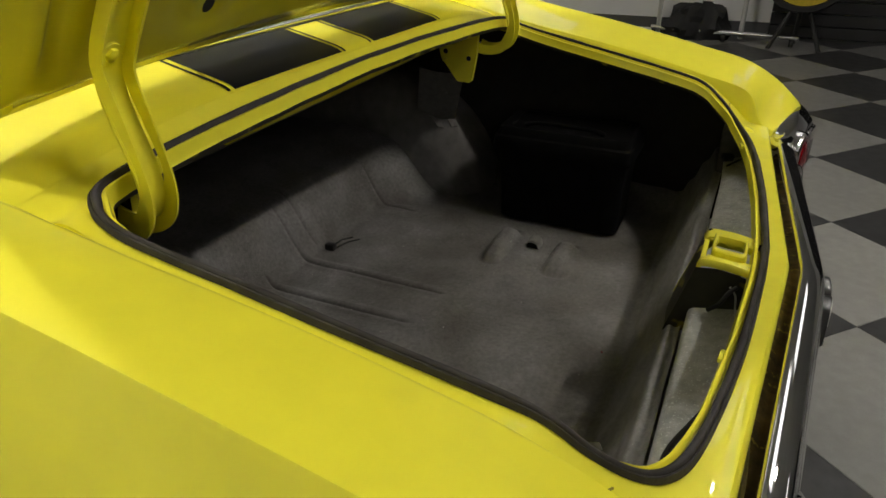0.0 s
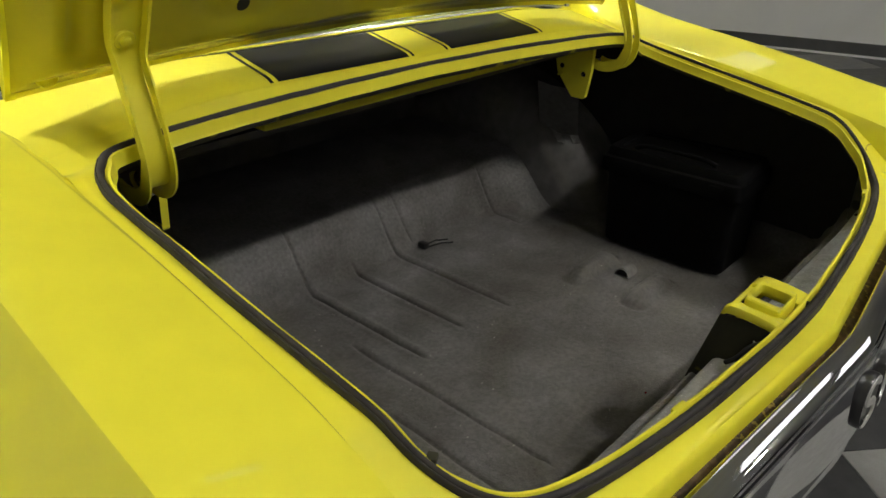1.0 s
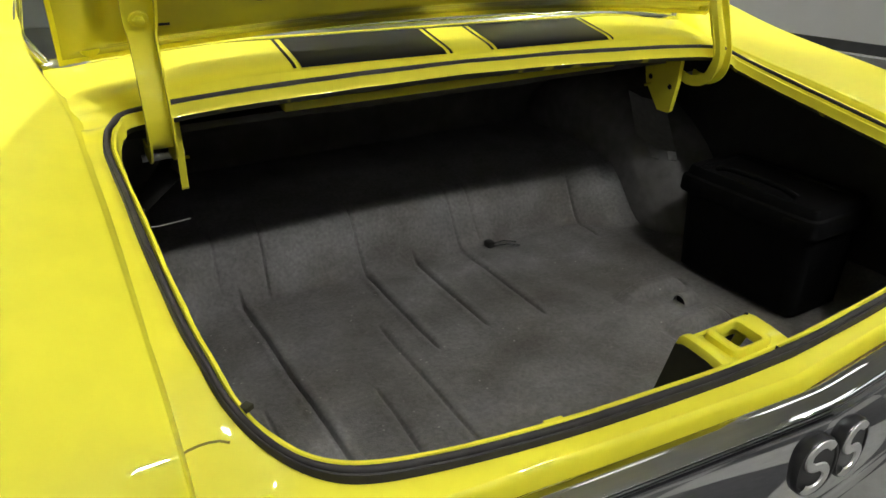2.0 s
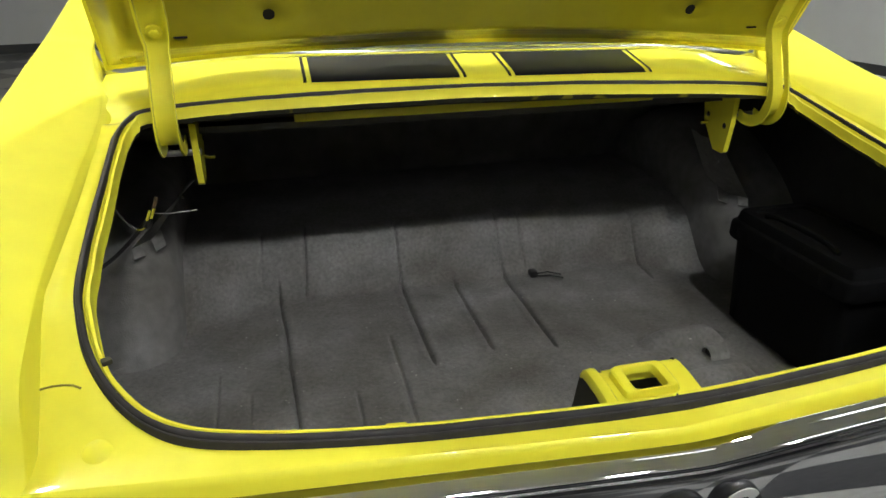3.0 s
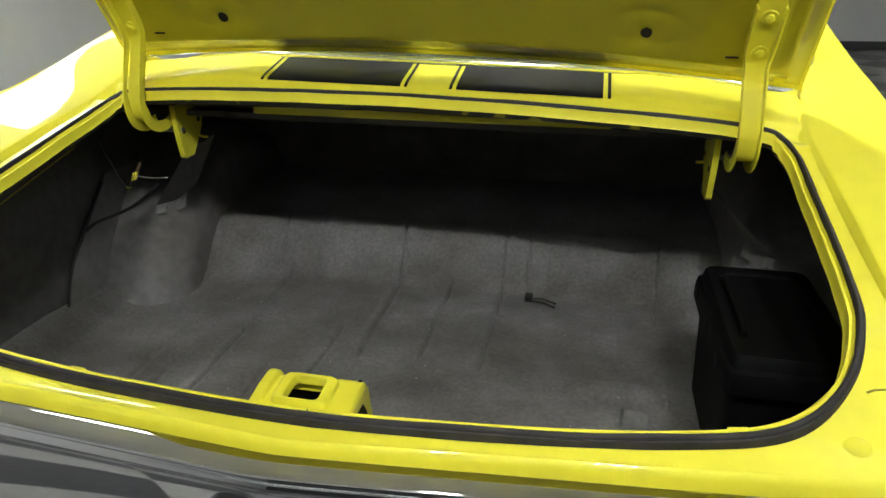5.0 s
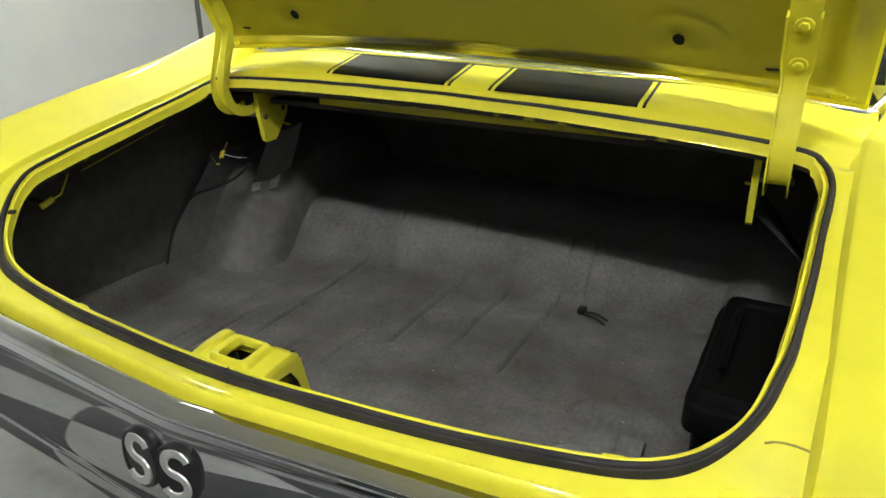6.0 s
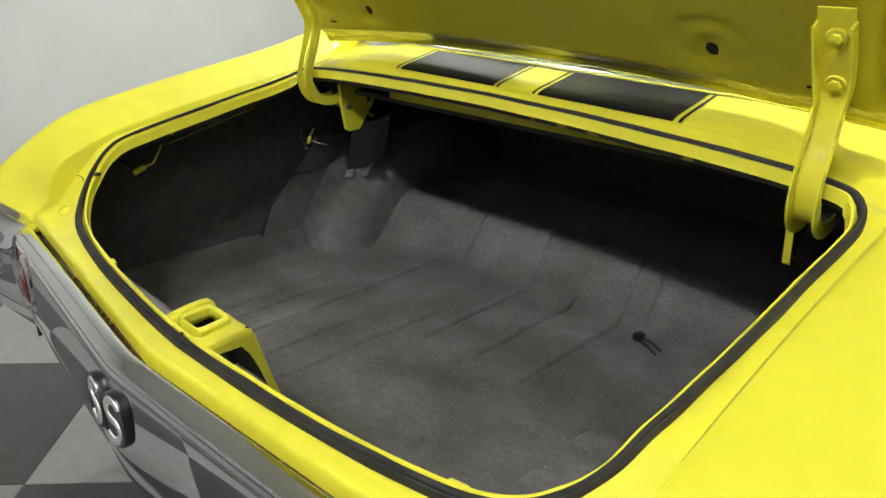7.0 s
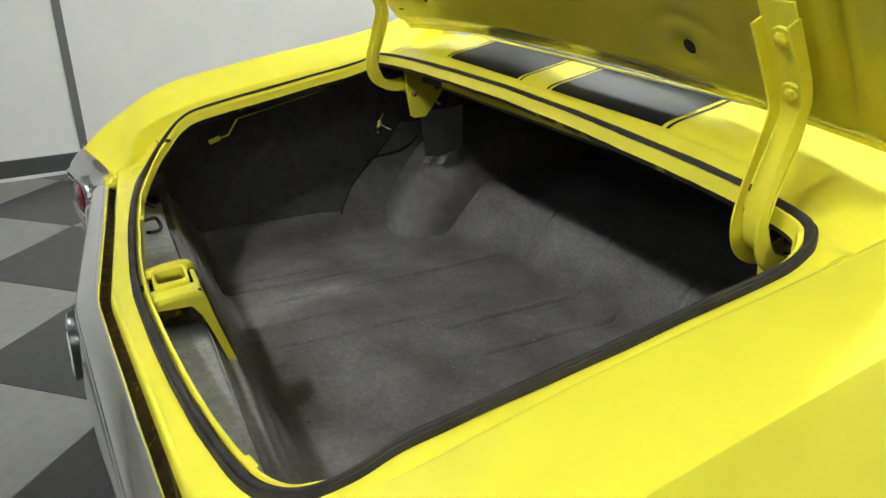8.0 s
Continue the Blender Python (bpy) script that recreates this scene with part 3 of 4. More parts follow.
for y, z0, w in ((2.62, 1.325, 0.60), (3.10, 1.00, 0.70)):
    rows.append([Vector((w * u, y + 0.08 * (1 - u * u), z0 + 0.015 * (1 - u * u))) for u in frange(-1, 1, 15)])
part("windshield", rows_mesh(rows), GLASS, car).visible_shadow = False
rows = []
for y, top, w in ((1.75, 0.95, 0.955), (2.3, 0.95, 0.96), (3.1, 0.97, 0.96), (3.3, 0.98, 0.955), (3.9, 0.975, 0.95), (4.6, 0.93, 0.92), (4.80, 0.88, 0.88), (4.83, 0.70, 0.86)):
    half = [(w - 0.06, 0.30), (w - 0.01, 0.45), (w, 0.62), (w - 0.03, 0.80), (w - 0.09, top - 0.02), (w - 0.16, top)]
    if y >= 3.1:
        half += [(w * 0.5, top + 0.015), (0, top + 0.025)]
    else:
        half += [(w - 0.20, top - 0.01), (w - 0.22, top - 0.03)]
    rows.append([Vector((x, y, z)) for x, z in half] + [Vector((-x, y, z)) for x, z in half[::-1]])
part("front_body", rows_mesh([r[:8] for r in rows[:3]], bm=rows_mesh([r[8:] for r in rows[:3]], bm=rows_mesh(rows[2:]))), PAINT, car)
part("front_panel", rows_mesh([rows[-1], [Vector((p.x * 0.99, p.y + 0.01, 0.34)) for p in rows[-1]]]), PAINT, car)
for sx in (1, -1):
    part("side_window", rows_mesh([[Vector((sx * x0, y, z0)) for y, x0, z0 in ((1.55, 0.80, 0.955), (2.3, 0.80, 0.955), (3.05, 0.79, 0.96))],
                                   [Vector((sx * x0, y, z0)) for y, x0, z0 in ((1.78, 0.645, 1.33), (2.2, 0.63, 1.335), (2.66, 0.63, 1.30))]]), GLASS, car)
for wy in (WHEEL_Y, 3.95):
    for sx in (1, -1):
        tyre = part("tyre", lathe([(0.19, -0.10), (0.30, -0.105), (0.33, -0.085), (WHEEL_R, -0.05), (WHEEL_R, 0.05), (0.33, 0.085), (0.30, 0.105), (0.19, 0.10), (0.19, -0.10)],
                                  (sx * 0.79, wy, WHEEL_R), (sx, 0, 0), 40), TYRE, car)
        part("rim", lathe([(0.195, 0.08), (0.185, 0.06), (0.15, 0.03), (0.06, 0.05), (0.0, 0.055)], (sx * 0.79, wy, WHEEL_R), (sx, 0, 0), 32), STEEL, tyre)
bm = bmesh.new()
box(bm, 0, 2.6, 0.30, 1.6, 3.9, 0.10, 0.03)
part("underbody", bm, DARK, car)

# ---- inside the boot ----
FLOOR_Z = 0.485
GROOVES = [(-0.137, -0.137, 0.555, 1.02), (-0.004, -0.004, 0.575, 0.915), (0.129, 0.129, 0.555, 1.02), (0.190, 0.188, 0.925, 1.02), (-0.412, -0.434, 0.25, 0.925),
           (-0.370, -0.360, 0.915, 1.02), (-0.470, -0.462, 0.94, 1.02), (-0.211, -0.207, 0.20, 0.665), (-0.309, -0.303, 0.15, 0.47), (-0.552, -0.560, 0.15, 0.60), (-0.50, -0.497, 0.12, 0.52), (0.490, 0.508, 0.80, 0.975)]
DEPTHS = [1.0, 0.75, 0.85, 0.7, 1.0, 0.8, 0.6, 0.55, 0.45, 0.45, 0.35, 0.55]


def carpet_z(x, y):
    # flat pan, steep ramp, then the shelf over the axle
    corner = smooth(0.46, 0.63, abs(x))
    foot = 0.905 - 0.110 * corner
    z = FLOOR_Z + 0.138 * smooth(foot - 0.012, foot + 0.105 + 0.045 * corner, y) + 0.030 * smooth(foot + 0.10, foot + 0.30, y)
    z += 0.006 * smooth(0.62, 0.45, y) * smooth(-0.05, -0.3, x)
    for (xa, xb, ya, yb), d in zip(GROOVES, DEPTHS):
        if ya - 0.02 < y < yb + 0.02:
            gx = xa + (xb - xa) * (y - ya) / (yb - ya) + 0.004 * noise.noise(Vector((xa * 9, y * 6, 0)))
            u = abs(x - gx)
            if u < 0.03:
                k = d * smooth(ya - 0.02, ya + 0.02, y) * smooth(yb + 0.02, yb - 0.02, y)
                z -= 0.0155 * k * math.exp(-(u / 0.0030) ** 2)
                z += 0.0030 * k * math.exp(-((u - 0.013) / 0.008) ** 2)
    # two raised ribs either side of the slot
    for rx, ry, hx, hy, h in ((0.398, 0.505, 0.080, 0.022, 0.027), (0.388, 0.352, 0.072, 0.024, 0.027)):
        q = ((x - rx) / hx) ** 6 + ((y - ry) / hy) ** 4
        z += h * math.exp(-q) - 0.007 * math.exp(-((q - 2.6) / 0.9) ** 2)
    # embossed ring
    r = math.hypot(x + 0.20, (y - 0.155) * 1.05)
    z += 0.004 * math.exp(-((r - 0.055) / 0.010) ** 2)
    # small stamped mark on the ramp
    z += 0.0035 * smooth(0.026, 0.020, abs(x + 0.290)) * smooth(0.016, 0.011, abs(y - 0.950)) * (1 - 0.8 * smooth(0.012, 0.007, abs(x + 0.300)) * smooth(0.010, 0.006, abs(abs(y - 0.950) - 0.006)))
    # upturn at the side walls and the rear
    z += 0.05 * smooth(0.71, 0.83, abs(x)) ** 2
    z += 0.180 * smooth(0.150, 0.042, y) + 0.006 * smooth(0.15, 0.12, y) * math.sin(y * 230 + 3 * noise.noise(Vector((x * 4, 0, 7))))
    z += 0.004 * noise.noise(Vector((x * 5, y * 5, 0))) + 0.0018 * noise.noise(Vector((x * 17, y * 17, 4)))
    return z


xs = sorted(set(frange(-0.836, 0.24, 490) + frange(0.24, 0.836, 110) + frange(0.47, 0.525, 26)))
vs = sorted(set(frange(0.038, 0.15, 32) + frange(0.15, 0.86, 115) + frange(0.86, 1.05, 40) + frange(1.05, 1.36, 12)))
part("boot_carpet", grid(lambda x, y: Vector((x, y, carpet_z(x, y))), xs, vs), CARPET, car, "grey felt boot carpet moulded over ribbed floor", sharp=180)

# rear ledge under the latch, with its upright behind
rows = []
for y, z in ((0.060, 0.470), (0.024, 0.490), (0.027, 0.660), (0.033, 0.688), (0.031, 0.696), (0.025, 0.701), (0.0, 0.707), (-0.045, 0.714), (-0.060, 0.728), (-0.068, 0.750)):
    rows.append([Vector((x, y + 0.03 * smooth(0.45, 0.8, abs(x)) * (1 if y < 0 else 0.3), z + 0.0025 * noise.noise(Vector((x * 8, y * 20, 0))))) for x in frange(-0.80, 0.80, 81)])
part("rear_ledge", rows_mesh(rows), SPATTER, car, "speckled grey painted ledge behind the boot opening")

# side walls and the bulkhead
for sx in (1, -1):
    def side(u, y, sx=sx):
        z0, z1 = 0.47, rim_z(min(y, 0.60)) - 0.045
        return Vector((sx * (0.830 - 0.07 * smooth(0.20, -0.06, y) + 0.006 * noise.noise(Vector((y * 5, u * 4, sx)))), y, z0 + (z1 - z0) * u))
    # right side takes the felt copy darkened for shade
    part("side_liner", grid(side, frange(0, 1, 14), frange(-0.07, 1.36, 36)), FELT_SHADED if sx > 0 else WALL_FELT, car, "grey felt liner on the boot side")
    # wheel housing
    def house(a, s, sx=sx):
        ang = radians(-8 + 150 * a)
        lip = math.sqrt(1 - (1 - min(s / 0.55, 1.0)) ** 2)
        R = 0.467 - 0.095 * (1 - lip)
        x = 0.640 + 0.210 * s
        R += 0.007 * noise.noise(Vector((a * 5, s * 5, sx))) + 0.003 * noise.noise(Vector((a * 15, s * 9, sx + 4)))
        return Vector((sx * x, 1.115 - R * math.cos(ang), 0.37 + R * math.sin(ang)))
    bm = grid(house, frange(0, 1, 40), [0, 0.006, 0.02, 0.045, 0.08, 0.12, 0.165, 0.21, 0.26, 0.32, 0.38, 0.45, 0.55, 0.65, 0.75, 0.87, 1.0])
    # inner face of the housing
    inner = [house(a, 0) for a in frange(0, 1, 40)]
    rows_mesh([inner, [Vector((sx * 0.638, 1.115 + (p.y - 1.115) * 0.72, 0.37 + (p.z - 0.37) * 0.72)) for p in inner], [Vector((sx * 0.637, 1.115, 0.37)) for p in inner]], bm=bm)
    bmesh.ops.remove_doubles(bm, verts=bm.verts, dist=0.0004)
    part("wheel_housing", bm, FELT, car, "felt covered wheel housing bulging into the boot", sharp=60)
    # felt seam round the housing's foot
    bm = tube([(sx * 0.643, 1.10, 0.66), (sx * 0.644, 0.90, 0.56), (sx * 0.648, 0.82, 0.50), (sx * 0.662, 0.745, 0.494), (sx * 0.70, 0.695, 0.494), (sx * 0.79, 0.640, 0.50)], 0.0022, 6)
    part("felt_seam", bm, FELT, car)
# felt flap folded from the wheel housing onto the side wall
EDGE_Z, EDGE_Y = [0.49, 0.517, 0.610, 0.673, 0.751, 0.80], [0.528, 0.539, 0.579, 0.635, 0.711, 0.755]
rows = []
for z in frange(0.488, 0.79, 16):
    ey = curve(z, EDGE_Z, EDGE_Y)
    rows.append([Vector((-0.817 + dx + 0.002 * noise.noise(Vector((y * 12, z * 12, 2))), y, z)) for y, dx in ((ey + 0.004, -0.009), (ey, -0.006), (ey, -0.001), (ey + 0.006, 0.001), (ey + 0.05, 0.0), (ey + 0.12, 0.0), (ey + 0.22, -0.002))])
flap = part("felt_flap", rows_mesh(rows), FELT, car, "grey felt flap on the boot side wall")
# black bar stands in for the dark gap behind the felt's edge
part("flap_edge", tube([Vector((-0.818, curve(z, EDGE_Z, EDGE_Y) - 0.004, z)) for z in frange(0.492, 0.775, 14)], 0.0034, 6), WIRE, flap, "black bar for the dark gap at the felt's edge")
bm = bmesh.new()
box(bm, 0, 1.37, 0.80, 1.70, 0.02, 0.60)
part("bulkhead", bm, BOARD, car, "black board behind the rear seat")
bm = bmesh.new()
box(bm, 0, 1.03, 0.962, 1.66, 0.70, 0.012)
part("shelf_underside", bm, DARK, car)
# stiffener below the front lip, and side flanges
bm = bmesh.new()
box(bm, -0.008, 0.665, 0.983, 0.72, 0.036, 0.020, 0.004)
part("front_stiffener", bm, JAMB, car)
for sx in (1, -1):
    bm = tube([(sx * 0.644, 0.24, 0.884), (sx * 0.648, 0.36, 0.911), (sx * 0.647, 0.46, 0.935)], 0.0014, 6)
    part("side_flange", bm, SEAM_YELLOW, car)

# ---- latch bracket ----
latch = new("boot_latch")
latch.parent = car
tagged(latch, "yellow painted latch bracket on the rear lip")
for sx, mid, half, drop in ((-1, 0.0573, 0.0090, 0.0), (1, 0.0425, 0.0192, 0.0035)):
    # flat-topped side bar, narrow on one side and broad on the other, bent down at its front end
    rows = []
    for y, z, w in ((-0.052, 0.774, 1.25), (-0.044, 0.780, 1.08), (-0.035, 0.783, 1.0), (-0.010, 0.787, 1.0), (0.014, 0.7885, 1.0), (0.024, 0.7875, 0.97), (0.030, 0.783, 0.94), (0.033, 0.774, 0.93)):
        cx = mid + 0.01 * (y + 0.05)
        edge = min(0.0028 / half, 0.3)
        rows.append([Vector((sx * (cx + a * half * w), y, z + b - drop)) for a, b in ((-1.0, -0.012), (-0.985, -0.004), (-1 + edge, -0.0006), (0, 0.0006 if sx < 0 else -0.0004), (1 - edge, -0.0006), (0.985, -0.004), (1.0, -0.012))])
    part("ridge" if sx < 0 else "flat_bar", rows_mesh(rows), JAMB, latch)
    if sx < 0:
        plate = [[(-0.05, 0.766), (0.0, 0.776), (0.033, 0.772)], [(-0.05, 0.74), (0.0, 0.745), (0.040, 0.745)], [(-0.05, 0.70), (0.005, 0.70), (0.052, 0.70)], [(-0.05, 0.672), (0.01, 0.66), (0.066, 0.648)]]
    else:
        plate = [[(-0.05, 0.770), (0.0, 0.776), (0.033, 0.772)], [(-0.05, 0.763), (0.000, 0.765), (0.034, 0.764)], [(0.010, 0.761), (0.023, 0.759), (0.036, 0.757)], [(0.023, 0.742), (0.030, 0.741), (0.040, 0.740)], [(0.036, 0.708), (0.042, 0.707), (0.050, 0.705)], [(0.054, 0.650), (0.060, 0.649), (0.067, 0.648)]]
    part("side_plate", rows_mesh([[Vector((sx * (mid + half + 0.0004), y, z)) for y, z in r] for r in plate]), JAMB if sx > 0 else OVERSPRAY_AND_SHADE, latch)
front = rows_mesh([[Vector((x, y + 0.002 * math.cos(x * 40), z)) for x in frange(-0.064, 0.060, 17)] for y, z in ((0.027, 0.777), (0.031, 0.775), (0.036, 0.766), (0.046, 0.722), (0.066, 0.652))])
part("front_plate", front, OVERSPRAY_AND_SHADE, latch)
# sloping plate between the ridges, open under the socket
bm = bmesh.new()
box(bm, 0.004, 0.026, 0.7760, 0.088, 0.008, 0.004, 0.001)
for cx in (-0.0445, 0.0300):
    box(bm, cx, -0.012, 0.7775, 0.020, 0.066, 0.005, 0.001, Matrix.Rotation(0.06, 4, "X"))
part("top_plate", bm, JAMB, latch)
# socket: a rounded frame with a hole through it
loop = []
for k in range(48):
    a = 2 * math.pi * k / 48
    c, s_ = math.cos(a), math.sin(a)
    loop.append((math.copysign(abs(c) ** 0.28, c), math.copysign(abs(s_) ** 0.28, s_)))
rows = []
for hx, hy, z in ((0.0362, 0.0265, 0.764), (0.0362, 0.0265, 0.783), (0.0350, 0.0260, 0.7885), (0.0325, 0.0248, 0.7905), (0.0250, 0.0225, 0.7905), (0.0222, 0.0212, 0.7894), (0.0212, 0.0204, 0.786), (0.0210, 0.0202, 0.778)):
    rows.append([Vector((-0.003 + hx * a, -0.010 + hy * b, z + 0.08 * hy * b)) for a, b in loop])
part("socket", rows_mesh(rows, closed_u=True), JAMB, latch, "yellow striker socket")
# floor coloured dark to carry the shade inside the socket
bm = bmesh.new()
box(bm, 0.001, -0.010, 0.720, 0.06, 0.05, 0.004)
part("socket_floor", bm, OVERSPRAY_AND_SHADE, latch)
bm = lathe([(0.0, 0.004), (0.004, 0.004), (0.006, 0.0)], (0.003, -0.006, 0.7225), (0, 0, 1), 14)
part("rivet", bm, JAMB, latch)
bm = lathe([(0.0, 0.002), (0.0025, 0.002), (0.0030, 0.0)], (0.0550, 0.0245, 0.7822), (0, 0.2, 1), 12)
part("drain_hole", bm, HOLE_SHADE, latch)
def above_ledge(pts):
    return [(x, y, min(z + 0.034, 0.755)) for x, y, z in pts]


bm = tube(catmull(above_ledge([(-0.075, -0.02, 0.720), (-0.085, -0.030, 0.712), (-0.10, -0.035, 0.690), (-0.13, -0.045, 0.682), (-0.17, -0.052, 0.690), (-0.18, -0.050, 0.72)]), 6), 0.0016, 6)
tagged(part("loose_wire", bm, WIRE_WHITE), "thin pale wire hanging beside the latch bracket", "wire")
bm = tube(catmull(above_ledge([(-0.36, -0.015, 0.700), (-0.38, -0.004, 0.692), (-0.41, 0.010, 0.684), (-0.44, 0.016, 0.682), (-0.47, 0.010, 0.69), (-0.44, -0.010, 0.70), (-0.40, -0.030, 0.71)]), 6), 0.004, 8)
tagged(part("wiring_loom", bm, WIRE), "black taped wiring loom lying on the rear ledge", "wiring")
bm = tube(catmull(above_ledge([(0.30, -0.04, 0.70), (0.42, -0.035, 0.70), (0.56, -0.02, 0.705), (0.66, 0.0, 0.72)]), 6), 0.003, 8)
tagged(part("wiring_loom", bm, WIRE), "black wiring loom clipped along the rear ledge", "wiring")

bm = tube(catmull(above_ledge([(-0.075, -0.030, 0.735), (-0.088, -0.020, 0.716), (-0.098, -0.010, 0.700), (-0.094, 0.004, 0.684)]), 5), 0.0035, 8)
tagged(part("lead_end", bm, WIRE), "short black lead beside the latch bracket", "wire")
for sx, y0 in ((-1, 0.02), (1, 0.03)):
    bm = tube(catmull(above_ledge([(sx * 0.60, y0, 0.668), (sx * 0.61, y0 - 0.025, 0.684), (sx * 0.585, y0 - 0.035, 0.70), (sx * 0.57, y0 - 0.05, 0.725), (sx * 0.60, y0 - 0.035, 0.745)]), 6), 0.0026, 8)
    tagged(part("lamp_lead", bm, WIRE), "black tail lamp lead looped over the rear ledge", "wiring")
    bm = bmesh.new()
    box(bm, sx * 0.625, y0 + 0.002, 0.716, 0.022, 0.028, 0.018, 0.006, Matrix.Rotation(0.5 * sx, 4, "Z"))
    tagged(part("lamp_socket", bm, WIRE), "black tail lamp socket in the boot corner", "lamp socket")

# ---- hinges ----
for sx in (1, -1):
    lift = -0.010 * sx
    hinge = new("hinge_arm")
    hinge.parent = car
    tagged(hinge, "yellow painted gooseneck boot hinge")
    path = catmull([(0, 0.541, 1.228), (0, 0.560, 1.196), (0, 0.592, 1.138), (0, 0.596, 1.106), (0, 0.580, 1.060), (0, 0.566, 1.020), (0, 0.562, 0.985), (0, 0.572, 0.955),
                    (0, 0.596, 0.938), (0, 0.628, 0.934), (0, 0.652, 0.940)], 5)
    n = len(path)

    def frame_at(i):
        d = (path[min(i + 1, n - 1)] - path[max(i - 1, 0)]).normalized()
        return d, Vector((0, d.z, -d.y))     # the second looks away from the lid

    def strip(x0, x1, h0, h1, i0, i1, bm):
        rows = []
        for i in range(i0, i1):
            d, nn = frame_at(i)
            f = i / (n - 1)
            cx = 0.574 + 0.002 * smooth(0.25, 0.6, f)
            a, b = h0(f), h1(f)
            w = 1.20 - 0.25 * smooth(0.15, 0.32, f)
            rows.append([Vector((sx * (cx + xx * w), path[i].y + nn.y * hh, path[i].z + nn.z * hh + lift)) for xx, hh in ((x0, a), (x1, a), (x1, b), (x0, b))])
        rows_mesh(rows, closed_u=True, bm=bm)
        for row in (rows[0], rows[-1]):
            bm.faces.new([bm.verts.new(p) for p in row])
    bm = bmesh.new()
    strip(-0.0178, 0.0178, lambda f: -0.0015 - 0.009 * smooth(0.2, 0.4, f), lambda f: 0.0015 - 0.009 * smooth(0.2, 0.4, f), 0, int(n * 0.76), bm)
    webbed = bm
    up = lambda f: 0.015 - 0.006 * smooth(0.3, 0.5, f)
    down = lambda f: -0.002 - 0.012 * smooth(0.50, 0.66, f)
    for xa in (-0.0196, 0.0166):
        bm = bmesh.new()
        strip(xa, xa + 0.003, down, up, 3, n, bm)
        part("arm_flange", bm, JAMB, hinge)
    bm = webbed
    part("arm_web", bm, JAMB, hinge)
    for by, bz in ((0.5615, 1.1945), (0.5935, 1.1365)):
        bx = sx * 0.575
        at = Vector((bx, by - 0.003, bz - 0.002 + lift))
        way = Vector((0, -0.86, -0.51))
        part("washer", lathe([(0.0, 0.002), (0.0125, 0.002), (0.0135, 0.0005), (0.0135, -0.001)], at, way, 20), JAMB, hinge)
        part("bolt", lathe([(0.0, 0.0062), (0.0060, 0.0062), (0.0078, 0.005), (0.0082, 0.002)], at, way, 6), JAMB, hinge)
    # bracket that carries the pivot
    bracket = new("hinge_bracket")
    bracket.parent = car
    shift, sink = (-0.003, -0.021) if sx > 0 else (0.0, 0.0)      # one side sits a little lower and further in
    bm = bmesh.new()
    prof = [(0.636, 0.985), (0.640, 0.935), (0.652, 0.872), (0.658, 0.867), (0.690, 0.868), (0.700, 0.880), (0.735, 0.925), (0.752, 0.985)]
    prof = [(y, z + sink * smooth(0.985, 0.93, z)) for y, z in prof]
    for px in (0.5385 + shift, 0.5415 + shift):
        bm.faces.new([bm.verts.new((sx * px, y, z)) for y, z in prof])
    rows_mesh([[Vector((sx * px, y, z)) for y, z in prof] for px in (0.5385 + shift, 0.5415 + shift)], closed_u=True, bm=bm)
    rows_mesh([[Vector((sx * px, y, z)) for y, z in prof[:4]] for px in (0.5415 + shift, 0.550 + shift)], bm=bm)
    rows_mesh([[Vector((sx * px, y + 0.003, z)) for y, z in prof[:4]] for px in (0.5415 + shift, 0.547 + shift)], bm=bm)
    part("plate", bm, JAMB, bracket)
    # outer face: a dark sheet paints in its shade, inside the yellow edge
    cy, cz = 0.690, 0.928 + sink
    bm = bmesh.new()
    inset = [(cy + (y - cy) * 0.90, cz + (z - cz) * 0.93) for y, z in prof]
    rows_mesh([[Vector((sx * px, y, z)) for y, z in inset] for px in (0.5410 + shift, 0.5424 + shift)], closed_u=True, bm=bm)
    bm.faces.new([bm.verts.new((sx * (0.5424 + shift), y, z)) for y, z in inset])
    part("inner_skin", bm, OVERSPRAY_AND_SHADE, bracket, "dark sheet for the shade on the bracket's outer face")
    for hy, hz in ((0.660, 0.927), (0.722, 0.940)):
        for px, w in ((0.538 + shift, -1), (0.5428 + shift, 1)):
            part("bolt_hole", lathe([(0.0, 0.0008), (0.0055, 0.0008), (0.0062, 0.0)], (sx * px, hy, hz + sink), (sx * w, 0, 0), 14), HOLE_SHADE, bracket)
    bm = tube([(sx * 0.536, 0.655, 0.930), (sx * 0.600, 0.655, 0.930)], 0.006, 12)
    part("pivot_pin", bm, STEEL, bracket)
    # torsion rod end
    bm = tube(catmull([(sx * 0.548, 0.70, 0.955), (sx * 0.552, 0.715, 0.935), (sx * 0.540, 0.72, 0.905), (sx * 0.52, 0.722, 0.900)], 5), 0.003, 8)
    part("torsion_rod_hook", bm, JAMB, bracket)
    # strut from the bracket down to the wheel housing: a bent sheet with a side flange and two pale feet
    top = [Vector((-0.546, 0.676, 0.872)), Vector((-0.552, 0.745, 0.868)), Vector((-0.550, 0.800, 0.876))]
    foot = [Vector((-0.712, 0.772, 0.699)), Vector((-0.676, 0.806, 0.704)), Vector((-0.648, 0.856, 0.733))]
    skin = Vector((0.0020, 0.0016, 0.0022))
    rows = []
    for f in frange(0, 1, 6):
        line = [a.lerp(b, f) for a, b in zip(top, foot)]
        line = [line[0], line[0].lerp(line[1], 0.5), line[1] - Vector((0.002, 0.003, 0)), line[1] + Vector((0.003, 0.003, 0.001)), line[2]]
        ring_pts = line + [p + skin for p in line[::-1]]
        rows.append([Vector((-sx * p.x, p.y, p.z + lift)) for p in ring_pts])
